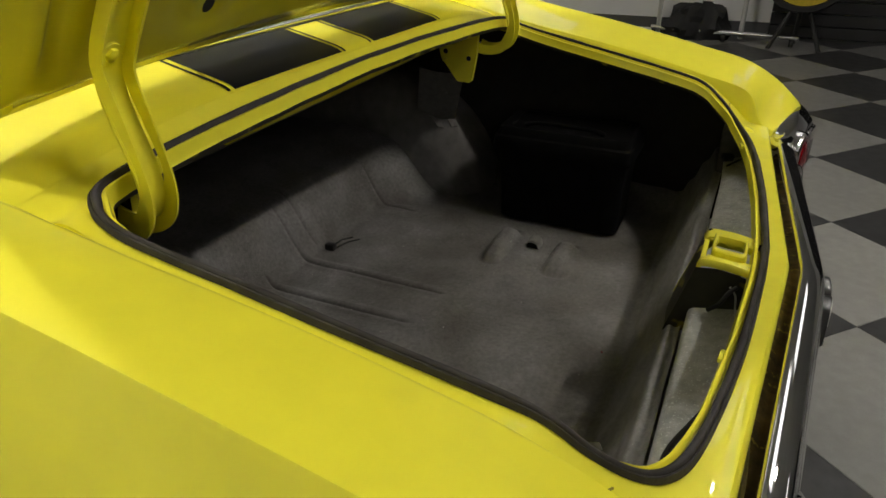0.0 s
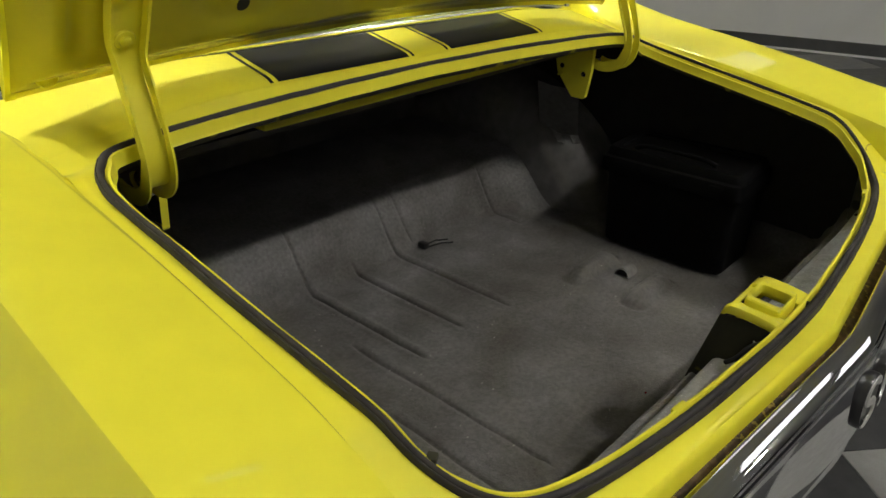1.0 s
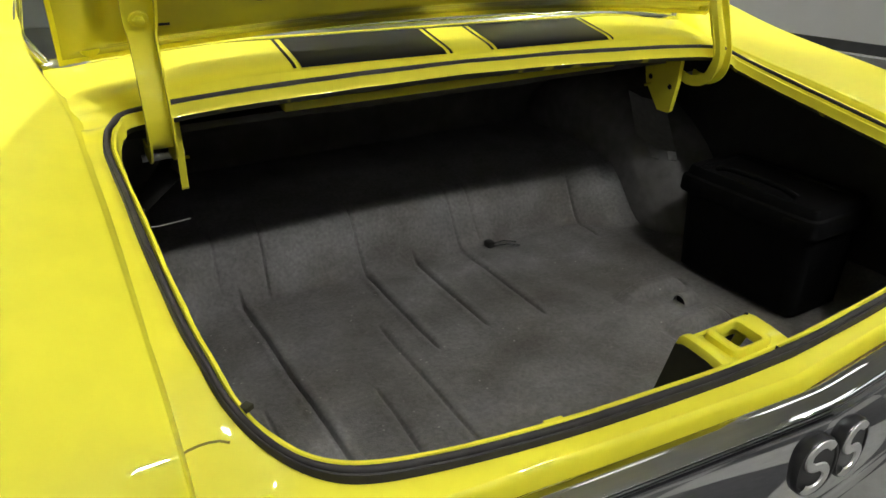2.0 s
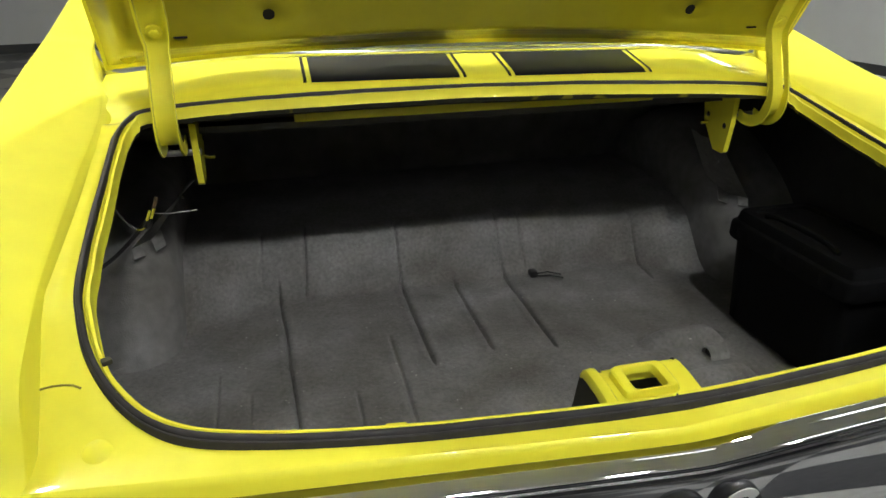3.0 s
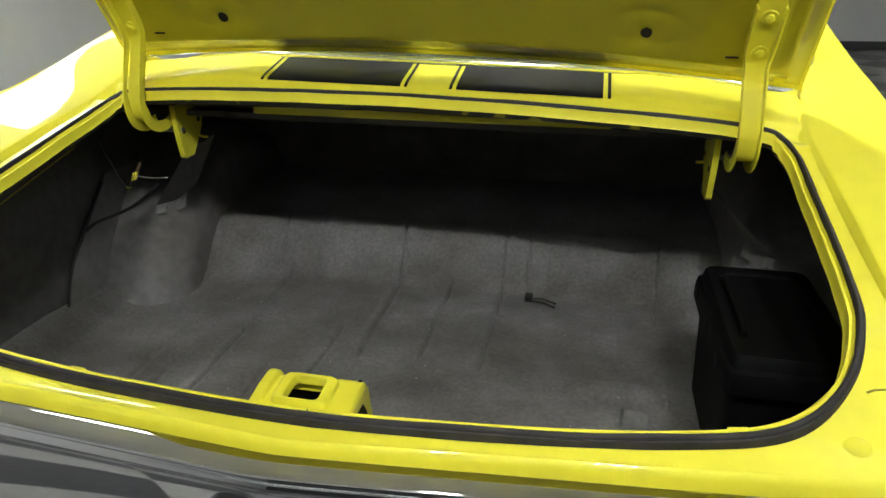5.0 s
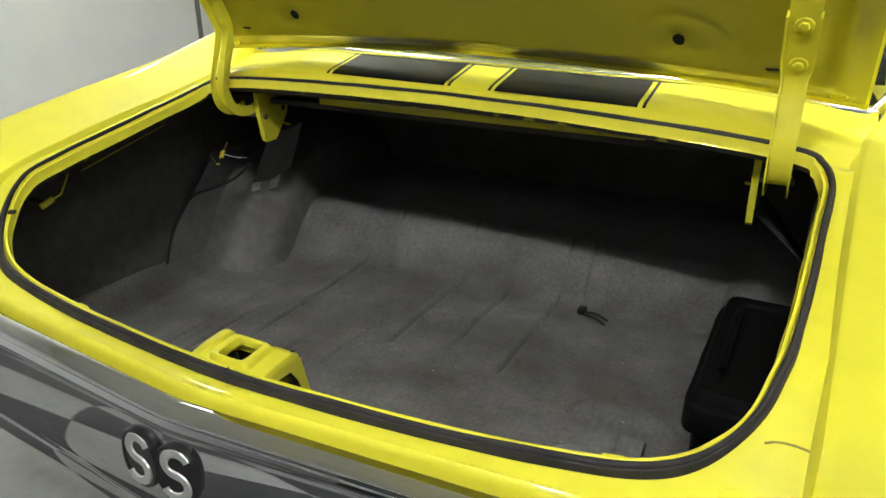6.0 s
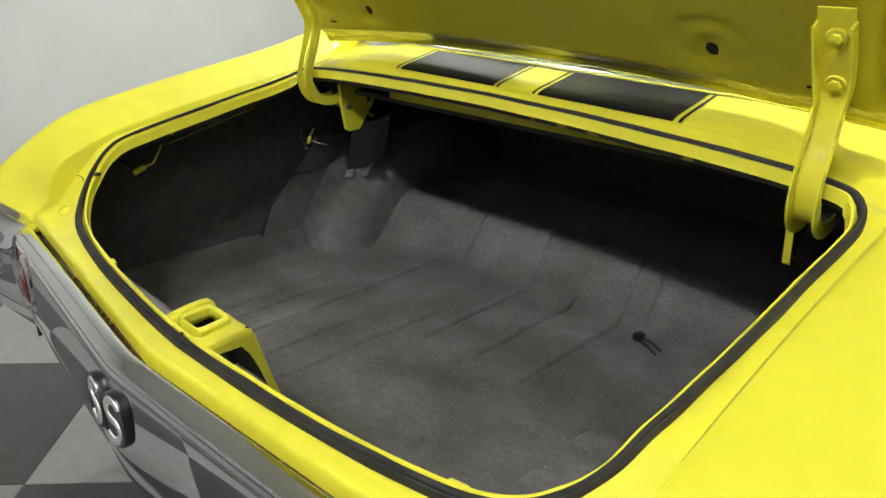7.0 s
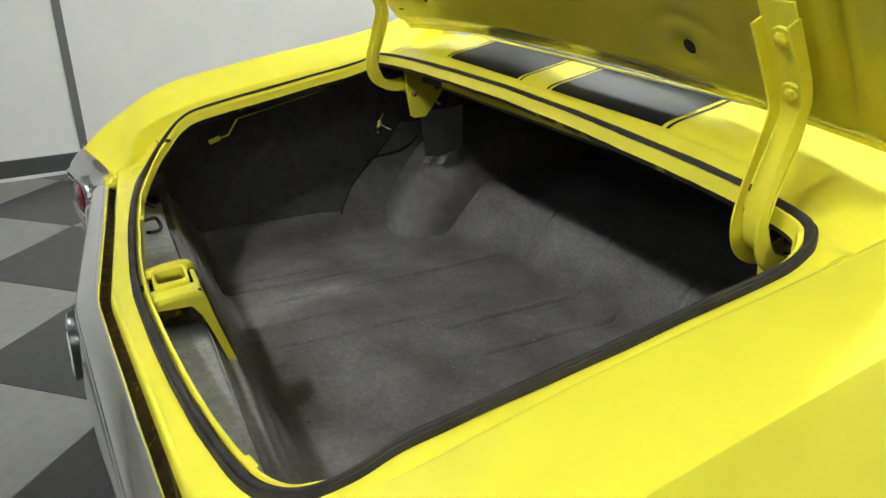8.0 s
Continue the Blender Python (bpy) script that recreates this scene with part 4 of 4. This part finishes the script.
    bm = rows_mesh(rows, closed_u=True)
    for row in (rows[0], rows[-1]):
        bm.faces.new([bm.verts.new(p) for p in row])
    strut = part("strut", bm, FELT_STRUT, car, "grey felt-sprayed strut under the hinge")
    part("rivet_hole", lathe([(0.0, 0.0016), (0.003, 0.0016), (0.0042, 0.0)], (-sx * -0.594, 0.746, 0.808 + lift), (-sx * -0.5, -0.75, -0.35), 12), TAB_GREY, strut)
    for corners in (((-0.710, 0.772, 0.697), (-0.694, 0.788, 0.699), (-0.687, 0.772, 0.680), (-0.706, 0.760, 0.679)),
                    ((-0.676, 0.804, 0.702), (-0.660, 0.830, 0.718), (-0.648, 0.798, 0.688), (-0.667, 0.787, 0.681))):
        low = [Vector((-sx * x, y, z + lift)) for x, y, z in corners]
        bm = rows_mesh([low, [p + Vector((0, -0.002, 0.003)) for p in low]], closed_u=True)
        bm.faces.new([bm.verts.new(p) for p in low])
        bm.faces.new([bm.verts.new(p + Vector((0, -0.002, 0.003))) for p in low])
        part("strut_foot", bm, TAB_GREY, strut, "pale grey bent foot tab")

# ---- boot lid ----
lid = new("boot_lid")
lid.parent = car
tagged(lid, "open yellow boot lid seen from its underside")
LID_A = radians(58)
LID_O = Vector((0, 0.716, 1.064))
LID_U, LID_N = Vector((0, -math.cos(LID_A), math.sin(LID_A))), Vector((0, -math.sin(LID_A), -math.cos(LID_A)))
LID_W = 0.680


def lid_point(x, s, nn):
    crown = 0.034 * (1 - (x / LID_W) ** 2) - 0.0175 * x
    bow = 0.05 * max(s - 0.35, 0) ** 2
    return LID_O + Vector((x, 0, crown)) + LID_U * s + LID_N * (nn + bow)


HOLES = ((-0.395, 0.112), (0.395, 0.112))


def lid_relief(x, s):
    ax = abs(x)
    rim = min(s, 1.15 * (LID_W - ax) + 0.004, 0.74 - s)
    v = 0.006 * smooth(0.0, 0.008, rim) + 0.026 * smooth(0.010, 0.050, rim)
    edge = 0.044
    v += 0.018 * smooth(edge - 0.004, edge + 0.022, min(s, 0.74 - s)) * smooth(0.655, 0.60, ax)
    # valley and bead along the sides
    v += 0.010 * math.exp(-((ax - 0.635) / 0.010) ** 2) * smooth(0.05, 0.12, s)
    v -= 0.012 * math.exp(-((ax - 0.612) / 0.012) ** 2) * smooth(0.06, 0.12, s)
    v += 0.005 * math.exp(-((ax - 0.500) / 0.03) ** 2) * smooth(0.13, 0.22, s)
    for hx, hs in HOLES:
        r = math.hypot(x - hx, s - hs)
        wide = math.hypot((x - hx) * 0.6, s - hs - 0.012)
        v -= 0.007 * math.exp(-(r / 0.020) ** 2)
        v -= 0.0025 * math.exp(-((wide - 0.034) / 0.010) ** 2)
    v -= 0.014 * math.exp(-(((s - 0.27) / 0.05) ** 2)) * smooth(0.50, 0.30, ax)
    v += 0.0012 * noise.noise(Vector((x * 7, s * 7, 1)))
    return v


xs, ss = frange(-LID_W, LID_W, 181), sorted(set(frange(0, 0.24, 54) + frange(0.24, 0.74, 34)))
part("inner_panel", grid(lambda x, s: lid_point(x, s, lid_relief(x, s)), xs, ss), LID_PAINT_DIM, lid, "pressed yellow lid inner panel", sharp=70)
rows = [[lid_point(x, s, -0.004 - 0.016 * smooth(0, 0.05, s) * smooth(0.74, 0.70, s)) for x in frange(-LID_W - 0.002, LID_W + 0.002, 41)] for s in frange(-0.004, 0.745, 20)]
part("outer_skin", rows_mesh(rows), PAINT, lid)
for sx in (1, -1):
    rows = [[lid_point(sx * (LID_W + 0.002), s, k) for s in frange(-0.004, 0.745, 20)] for k in (-0.006, 0.002, 0.004)] + [[lid_point(sx * (LID_W - 0.010), s, 0.005) for s in frange(-0.004, 0.745, 20)]]
    part("side_hem", rows_mesh(rows), PAINT, lid)
rows = [[lid_point(x, s, k) for x in frange(-LID_W - 0.002, LID_W + 0.002, 41)] for s, k in ((-0.004, -0.006), (-0.006, 0.0), (-0.003, 0.004), (0.008, 0.006))]
part("front_hem", rows_mesh(rows), PAINT, lid)
rows = [[lid_point(x, s, k) for x in frange(-LID_W, LID_W, 41)] for s, k in ((0.742, -0.010), (0.746, 0.0), (0.740, 0.005))]
part("rear_hem", rows_mesh(rows), PAINT, lid)
for hx, hs in HOLES:
    c = lid_point(hx, hs, lid_relief(hx, hs) + 0.0006)
    part("access_hole", lathe([(0.0, 0.0010), (0.0115, 0.0010), (0.0125, -0.002)], c, LID_N, 24), HOLE_SHADE, lid)
for sx in (1, -1):
    bm = bmesh.new()
    c = lid_point(sx * 0.540, 0.085, lid_relief(sx * 0.54, 0.085) + 0.001)
    box(bm, c.x, c.y, c.z, 0.022, 0.003, 0.0035, 0.001, Matrix.Rotation(-LID_A, 4, "X"))
    part("drain_slot", bm, HOLE_SHADE, lid)
    c = lid_point(sx * 0.638, 0.030, lid_relief(0.638, 0.030))
    part("rubber_seat", lathe([(0.0, 0.001), (0.009, 0.001), (0.011, 0.002), (0.013, 0.0), (0.014, -0.002)], c, LID_N, 20), JAMB, lid)

# ---- bumper ----
bumper = new("rear_bumper")
bumper.parent = car
tagged(bumper, "chrome rear bumper with a shallow V shape")
BUMP = [(0.004, 0.728), (0.0, 0.750), (-0.001, 0.765), (-0.003, 0.7725), (-0.007, 0.7750), (-0.018, 0.7740), (-0.031, 0.7695), (-0.0345, 0.7665), (-0.0355, 0.7635), (-0.0385, 0.7590), (-0.0420, 0.745),
        (-0.0450, 0.722), (-0.0465, 0.698), (-0.0466, 0.672), (-0.0450, 0.645), (-0.0415, 0.625), (-0.036, 0.610), (-0.037, 0.600), (-0.034, 0.575), (-0.02, 0.550), (0.02, 0.535)]


def bump_y(x):
    ax = abs(x)
    bx = min(ax, 0.62)
    soft = math.sqrt(bx * bx + 0.0006) - 0.0245
    return -0.112 + 0.08 * soft - 0.20 * max(min(ax, 0.84) - 0.62, 0) + 1.6 * max(ax - 0.84, 0) ** 1.3


LAMPS = ((0.500, 0.706), (0.715, 0.712))
LAMP_R = 0.046


def bump_point(x, k):
    y, z = BUMP[k]
    wing = smooth(0.58, 0.72, abs(x))
    if k < 3:       # top flange runs in under the quarter panel's end
        y, z = y + wing * (0.042, 0.030, 0.012)[k], z + wing * ((0.770, 0.772, 0.7735)[k] - z)
    elif k < 11:    # and the top face slopes
        z -= wing * 0.85 * max(-y - 0.003, 0.0) * smooth(0.735, 0.755, z)
    rise = 0.028 * smooth(0.63, 0.80, abs(x)) - 0.05 * smooth(0.86, 0.93, abs(x))
    return Vector((x, bump_y(x) + y, z + rise * (1 if z > 0.7 else 0.3)))


xs = sorted(set([0.0] + frange(-0.03, 0.03, 13) + frange(-0.93, 0.93, 121)))
curve_rows = [[bump_point(x, k) for x in xs] for k in range(len(BUMP))]
cols = [catmull([curve_rows[k][j] for k in range(len(BUMP))], 3) for j in range(len(xs))]
part("bar", rows_mesh(cols), CHROME, bumper, "polished chrome bumper face bar", sharp=24)
for sx in (1, -1):
    # dark block added to blacken the see-through gap under the panel's tail
    bm = bmesh.new()
    box(bm, sx * 0.735, 0.010, 0.715, 0.15, 0.09, 0.11, 0.006)
    part("bumper_bracket", bm, DARK, bumper, "dark block added to close the gap behind the bumper end")
    for lx, lz in LAMPS:
        lamp = new("tail_lamp")
        lamp.parent = car
        at = Vector((sx * lx, bump_y(lx) - 0.046, lz))
        way = Vector((sx * (0.08 if lx < 0.6 else -0.26), -1, 0.05)).normalized()
        part("bezel", lathe([(LAMP_R - 0.010, -0.004), (LAMP_R - 0.007, 0.0025), (LAMP_R - 0.001, 0.0045), (LAMP_R + 0.006, 0.0030), (LAMP_R + 0.011, -0.002), (LAMP_R + 0.014, -0.02)], at, way, 40), CHROME, lamp, "chrome bezel")
        part("lens", lathe([(0.0, 0.0105), (0.012, 0.0100), (0.022, 0.0082), (0.030, 0.0055), (LAMP_R - 0.009, 0.0020), (LAMP_R - 0.006, -0.003)], at, way, 32), RED_LENS, lamp, "deep red lens")
# badge: two rounded pads, each with a raised bright ribbon
badge = new("badge")
badge.parent = car
tagged(badge, "black badge with two bright S-curved ribbons")
for k, bx in enumerate((-0.034, 0.030)):
    bz = 0.706
    by = bump_y(bx) - 0.0445
    slope = 0.08 if bx > 0 else -0.08

    def on_badge(u, v, h, bx=bx, by=by, bz=bz, slope=slope):
        return Vector((bx + u + 0.18 * v * 0, by + slope * u - h + 0.04 * v, bz + v))
    outline = []
    for j in range(40):
        a = 2 * math.pi * j / 40
        c, s = math.cos(a), math.sin(a)
        outline.append((math.copysign(abs(c) ** 0.88, c) * 0.0330, math.copysign(abs(s) ** 0.88, s) * 0.0400))
    rows = [[on_badge(u * r, v * r, h) for u, v in outline] for r, h in ((1.0, -0.003), (1.0, 0.006), (0.96, 0.0090), (0.88, 0.0090), (0.84, 0.0072), (0.5, 0.0072), (0.01, 0.0072))]
    part("badge_pad", rows_mesh(rows, closed_u=True), BADGE_BLACK, badge)
    # ribbon: an open double curve made of arcs
    pts = []
    r1, c1 = 0.0165, 0.0165
    for a in frange(28, 270, 18):
        pts.append((r1 * math.cos(radians(a)) * 1.12, c1 + r1 * math.sin(radians(a))))
    for a in frange(90, -152, 18)[1:]:
        pts.append((r1 * math.cos(radians(a)) * 1.12, -c1 + r1 * math.sin(radians(a))))
    rib = [on_badge(u + 0.12 * v, v * 0.95, 0.0078) for u, v in pts]
    rows = []
    for i, p in enumerate(rib):
        d = (rib[min(i + 1, len(rib) - 1)] - rib[max(i - 1, 0)]).normalized()
        side_way = Vector((d.z, 0, -d.x)).normalized()
        out = Vector((0, -1, 0))
        rows.append([p - side_way * 0.0062, p - side_way * 0.0052 + out * 0.0022, p + out * 0.0030, p + side_way * 0.0052 + out * 0.0022, p + side_way * 0.0062])
    part("ribbon", rows_mesh(rows), BADGE_WHITE, badge)

# ---- things in the boot ----
case = thing("battery_case", "matte black plastic battery case with lipped lid in the boot corner", "battery box", at=(0.624, 0.412, 0.494))


def rounded_rows(levels, n=52, power=0.15):
    rows = []
    for hx, hy, z in levels:
        row = []
        for j in range(n):
            a = 2 * math.pi * j / n
            c, s = math.cos(a), math.sin(a)
            row.append(Vector((math.copysign(abs(c) ** power, c) * hx, math.copysign(abs(s) ** power, s) * hy, z)))
        rows.append(row)
    return rows


bm = rows_mesh(rounded_rows([(0.0, 0.0, 0.0), (0.075, 0.150, 0.0), (0.080, 0.155, 0.006), (0.087, 0.163, 0.195)]), closed_u=True)
part("tub", bm, CASE, case)
bm = rows_mesh(rounded_rows([(0.089, 0.165, 0.192), (0.098, 0.175, 0.192), (0.100, 0.177, 0.197), (0.099, 0.176, 0.222), (0.097, 0.174, 0.229), (0.091, 0.168, 0.233), (0.088, 0.164, 0.249), (0.085, 0.161, 0.253),
                             (0.066, 0.140, 0.253), (0.063, 0.137, 0.247), (0.0, 0.0, 0.247)]), closed_u=True)
part("lid", bm, CASE, case, sharp=28)
for dy in (-0.12, 0.0, 0.12):
    bm = bmesh.new()
    box(bm, -0.095, dy, 0.212, 0.010, 0.035, 0.024, 0.003)
    part("catch", bm, CASE, case)
bm = tube(catmull([(-0.062, -0.10, 0.255), (-0.063, -0.06, 0.265), (-0.063, 0.06, 0.265), (-0.062, 0.10, 0.255)], 5), 0.006, 8)
part("handle", bm, CASE, case)

hook = thing("cable_end", "black two-core cable end poking through the boot carpet", "cable", at=(0.205, 0.884, 0.49))
part("wire", tube([(-0.004, 0.0, 0.002), (0.03, -0.012, 0.010), (0.062, -0.026, 0.006)], 0.0022, 6), WIRE, hook)
part("wire", tube([(-0.004, -0.012, 0.002), (0.03, -0.030, 0.008), (0.060, -0.046, 0.005)], 0.0022, 6), WIRE, hook)
bm = bmesh.new()
box(bm, -0.006, -0.004, 0.007, 0.020, 0.026, 0.018, 0.005)
part("grommet", bm, WIRE, hook)
slot = thing("floor_clip", "grey floor clip standing over a dark slot", "clip", at=(0.432, 0.432, 0.484))
rows = []
for k in range(9):
    a = math.pi * k / 8
    rows.append([Vector((x, 0.017 * math.cos(a) * w, 0.024 * math.sin(a) ** 0.8 * h)) for x, w, h in ((-0.022, 1.0, 0.85), (-0.019, 1.06, 1.0), (0.018, 1.0, 0.95), (0.022, 0.95, 0.85))])
part("tab", rows_mesh(rows), TAB_GREY, slot, "pale grey bent tab")
bm = bmesh.new()
box(bm, 0.0, 0.0, 0.008, 0.030, 0.027, 0.014)
part("slot_hole", bm, HOLE_SHADE, slot)

rng = random.Random(7)
bm = bmesh.new()
for k in range(110):
    x, y = rng.uniform(-0.6, 0.45), rng.uniform(0.18, 0.86)
    r = rng.uniform(0.0006, 0.0015)
    bmesh.ops.create_icosphere(bm, subdivisions=1, radius=r, matrix=Matrix.Translation((x, y, carpet_z(x, y) + r * 0.6)) @ Matrix.Diagonal((rng.uniform(0.7, 2.2), 1, 0.6, 1)))
tagged(part("lint", bm, LINT), "pale lint and grit scattered on the boot carpet", "lint", kind="stuff")
bm = bmesh.new()
bmesh.ops.create_icosphere(bm, subdivisions=1, radius=0.0022, matrix=Matrix.Translation((0.055, 0.175, carpet_z(0.055, 0.175) + 0.0014)))
tagged(part("crumb", bm, RED_LENS), "tiny red crumb lying on the boot carpet", "crumb")

plug = thing("wiring_plug", "yellow and black wiring connector hanging over the wheel housing", "wiring", at=(-0.631, 0.598, 0.837))
for dx, dz in ((-0.0035, 0.0), (0.0040, 0.003)):
    bm = bmesh.new()
    box(bm, dx, 0, dz, 0.021, 0.006, 0.0052, 0.0016, Matrix.Rotation(-1.15, 4, "Y"))
    part("body", bm, TERMINAL, plug)
part("sleeve", tube([(-0.006, 0.001, -0.009), (-0.010, 0.003, -0.018), (-0.013, 0.004, -0.023)], 0.0034, 8), WIRE, plug)
part("sleeve", tube([(0.001, 0.001, -0.008), (-0.001, 0.003, -0.016)], 0.0030, 8), WIRE, plug)
part("terminal_loop", tube(catmull([(-0.013, 0.004, -0.023), (-0.020, 0.004, -0.027), (-0.028, 0.005, -0.026)], 5), 0.0014, 6), TERMINAL, plug)
part("wire", tube(catmull([(0.006, 0, 0.012), (0.010, 0.004, 0.020), (0.013, 0.008, 0.030)], 5), 0.0032, 6), RUST, plug)
part("wire", tube(catmull([(0.006, 0.0, 0.003), (0.03, 0.004, -0.001), (0.055, 0.004, 0.000), (0.078, 0.0, 0.003)], 5), 0.0012, 6), WIRE_WHITE, plug)
part("wire", tube(catmull([(-0.028, 0.005, -0.026), (-0.044, 0.01, -0.012), (-0.062, 0.02, 0.012), (-0.085, 0.03, 0.04), (-0.10, 0.04, 0.06)], 6), 0.0020, 6), WIRE, plug)
clip = thing("trunk_side_clip", "small yellow painted clip and rod on the side wall", "clip", at=(-0.690, 0.185, 0.826))
bm = bmesh.new()
box(bm, 0, 0, 0, 0.008, 0.030, 0.012, 0.002, Matrix.Rotation(0.35, 4, "X"))
part("clip_body", bm, JAMB, clip)
part("rod", tube([(0.0, 0.012, 0.003), (-0.004, 0.035, 0.008), (-0.006, 0.060, 0.045)], 0.0022, 6), JAMB, clip)
part("stem", tube([(0.0, 0.0, 0.0), (-0.11, 0.0, 0.0)], 0.004, 6), DARK, clip)
bm = tube(catmull([(-0.800, 0.625, 0.690), (-0.782, 0.640, 0.706), (-0.740, 0.668, 0.722), (-0.715, 0.694, 0.735), (-0.690, 0.712, 0.756), (-0.662, 0.722, 0.785)], 8), 0.0040, 8)
tagged(part("wiring_loom", bm, WIRE), "black wiring loom running up the boot side wall", "wiring")

# ---- far side of the workshop ----
heap = thing("covered_machine", "low black cloth-covered machine on the workshop floor", "machine")
c = Vector((5.98, 0.64, 0))
rows = []
for z, hx, hy in ((0.0, 0.20, 0.26), (0.05, 0.23, 0.31), (0.10, 0.22, 0.29), (0.16, 0.18, 0.24), (0.21, 0.17, 0.23), (0.25, 0.15, 0.22), (0.275, 0.11, 0.18), (0.285, 0.01, 0.01)):
    row = []
    for j in range(48):
        a = 2 * math.pi * j / 48
        k = 1 + 0.42 * noise.noise(Vector((math.cos(a) * 2.4, math.sin(a) * 2.4, z * 11)))
        row.append(c + Vector((math.cos(a) * hx * k, math.sin(a) * hy * k - 0.15 * z, z * (1 + 0.25 * noise.noise(Vector((math.cos(a) * 3, math.sin(a) * 3, 2)))))))
    rows.append(row)
part("cover", rows_mesh(rows, closed_u=True), COVER, heap)
stand = thing("rolling_stand", "pale steel stand with two posts and a polished base tube", "stand")
part("base_tube", tube([(5.84, 1.00, 0.085), (5.80, -0.25, 0.085)], 0.020, 10), BRIGHT, stand)
for py in (0.94, 0.22):
    part("post", tube([(5.88, py, 0.03), (5.88, py + 0.01, 1.10)], 0.022, 10), WIRE_WHITE, stand)
part("top_rail", tube([(5.88, 0.95, 1.10), (5.88, 0.23, 1.10)], 0.020, 10), WIRE_WHITE, stand)
for py in (0.97, 0.36, -0.20):
    part("caster", lathe([(0.0, -0.018), (0.034, -0.018), (0.038, -0.012), (0.038, 0.012), (0.034, 0.018), (0.0, 0.018)], (5.83, py, 0.038), (0, 1, 0), 16), WIRE, stand)
drum = thing("hose_reel", "round black reel with a yellow face on splayed legs", "reel")
part("rim", lathe([(0.31, -0.10), (0.355, -0.10), (0.36, -0.05), (0.36, 0.05), (0.35, 0.075), (0.31, 0.08), (0.305, 0.05)], (5.80, -0.22, 0.66), (-1, 0.1, 0), 40), TYRE, drum)
part("face", lathe([(0.305, 0.05), (0.20, 0.045), (0.05, 0.06), (0.0, 0.06)], (5.80, -0.22, 0.66), (-1, 0.1, 0), 32), WHEEL_YELLOW, drum)
for dy, dx in ((-0.20, -0.12), (0.20, -0.10), (0.0, 0.22)):
    part("leg", tube([(5.80, -0.22 + dy * 0.3, 0.34), (5.80 + dx, -0.22 + dy, 0.0)], 0.018, 8), WIRE, drum)
shutter = thing("door_1", "dark slatted roller door in the workshop wall", "door", kind="structure")
for k in range(24):
    bm = bmesh.new()
    box(bm, WIDE - 0.035, -2.65, 0.055 + 0.11 * k, 0.03, 3.9, 0.104, 0.006, segments=1)
    bmesh.ops.transform(bm, matrix=ROOM, verts=bm.verts)
    part("slat", bm, SHUTTER, shutter)

# ---- floor tiles ----
TILE_AT = Matrix.Translation((2.071, -0.403, 0)) @ Matrix.Rotation(radians(45 + 3.3), 4, "Z")


def tile_bm(m=Matrix(), bm=None):
    bm = bm or bmesh.new()
    h, e = TILE / 2 - 0.0006, 0.0015
    rings = [[(sx * r, sy * r, z) for sx, sy in ((-1, -1), (1, -1), (1, 1), (-1, 1))] for r, z in ((h, -0.006), (h, -e), (h - e, 0.0))]
    vs = [[bm.verts.new(m @ Vector(p)) for p in r] for r in rings]
    for a, b in ((0, 1), (1, 2)):
        for k in range(4):
            bm.faces.new((vs[a][k], vs[a][(k + 1) % 4], vs[b][(k + 1) % 4], vs[b][k]))
    bm.faces.new(vs[2])
    return bm


inside = ROOM.inverted()
near_tiles, far_tiles = [], {0: [], 1: []}
for i in range(-30, 31):
    for j in range(-30, 31):
        c = TILE_AT @ Vector(((i + 0.5) * TILE, (j + 0.5) * TILE, 0))
        q = inside @ c
        if -0.3 < q.x < WIDE + 0.3 and AFT - 0.3 < q.y < FORE + 0.3:
            whole = 0.45 < q.x < WIDE - 0.45 and AFT + 0.45 < q.y < FORE - 0.45
            (near_tiles if whole and -3.9 < c.x < 6.6 and -4.2 < c.y < 3.2 else far_tiles[(i + j) % 2]).append((i, j))
tile_meshes = {}
for par, mat in ((1, TILE_LIGHT), (0, TILE_DARK)):
    first = part("floor_tile", tile_bm(), mat)
    tile_meshes[par] = first.data
    bpy.data.objects.remove(first)
for i, j in near_tiles[:300]:
    ob = new("floor_tile", tile_meshes[(i + j) % 2])
    ob.matrix_world = TILE_AT @ Matrix.Translation(((i + 0.5) * TILE, (j + 0.5) * TILE, 0))
    ob.parent = floor
for i, j in near_tiles[300:]:
    far_tiles[(i + j) % 2].append((i, j))
for par, mat in ((1, TILE_LIGHT), (0, TILE_DARK)):
    bm = bmesh.new()
    for i, j in far_tiles[par]:
        tile_bm(TILE_AT @ Matrix.Translation(((i + 0.5) * TILE, (j + 0.5) * TILE, 0)), bm)
    # cut the edge tiles at the walls
    for at, out in (((0, 0, 0), (-1, 0, 0)), ((WIDE, 0, 0), (1, 0, 0)), ((0, AFT, 0), (0, -1, 0)), ((0, FORE, 0), (0, 1, 0))):
        bmesh.ops.bisect_plane(bm, geom=bm.verts[:] + bm.edges[:] + bm.faces[:], plane_co=ROOM @ Vector(at), plane_no=ROOM.to_3x3() @ Vector(out), clear_outer=True)
    tagged(part("floor_tile_field", bm, mat, floor), kind="stuff")
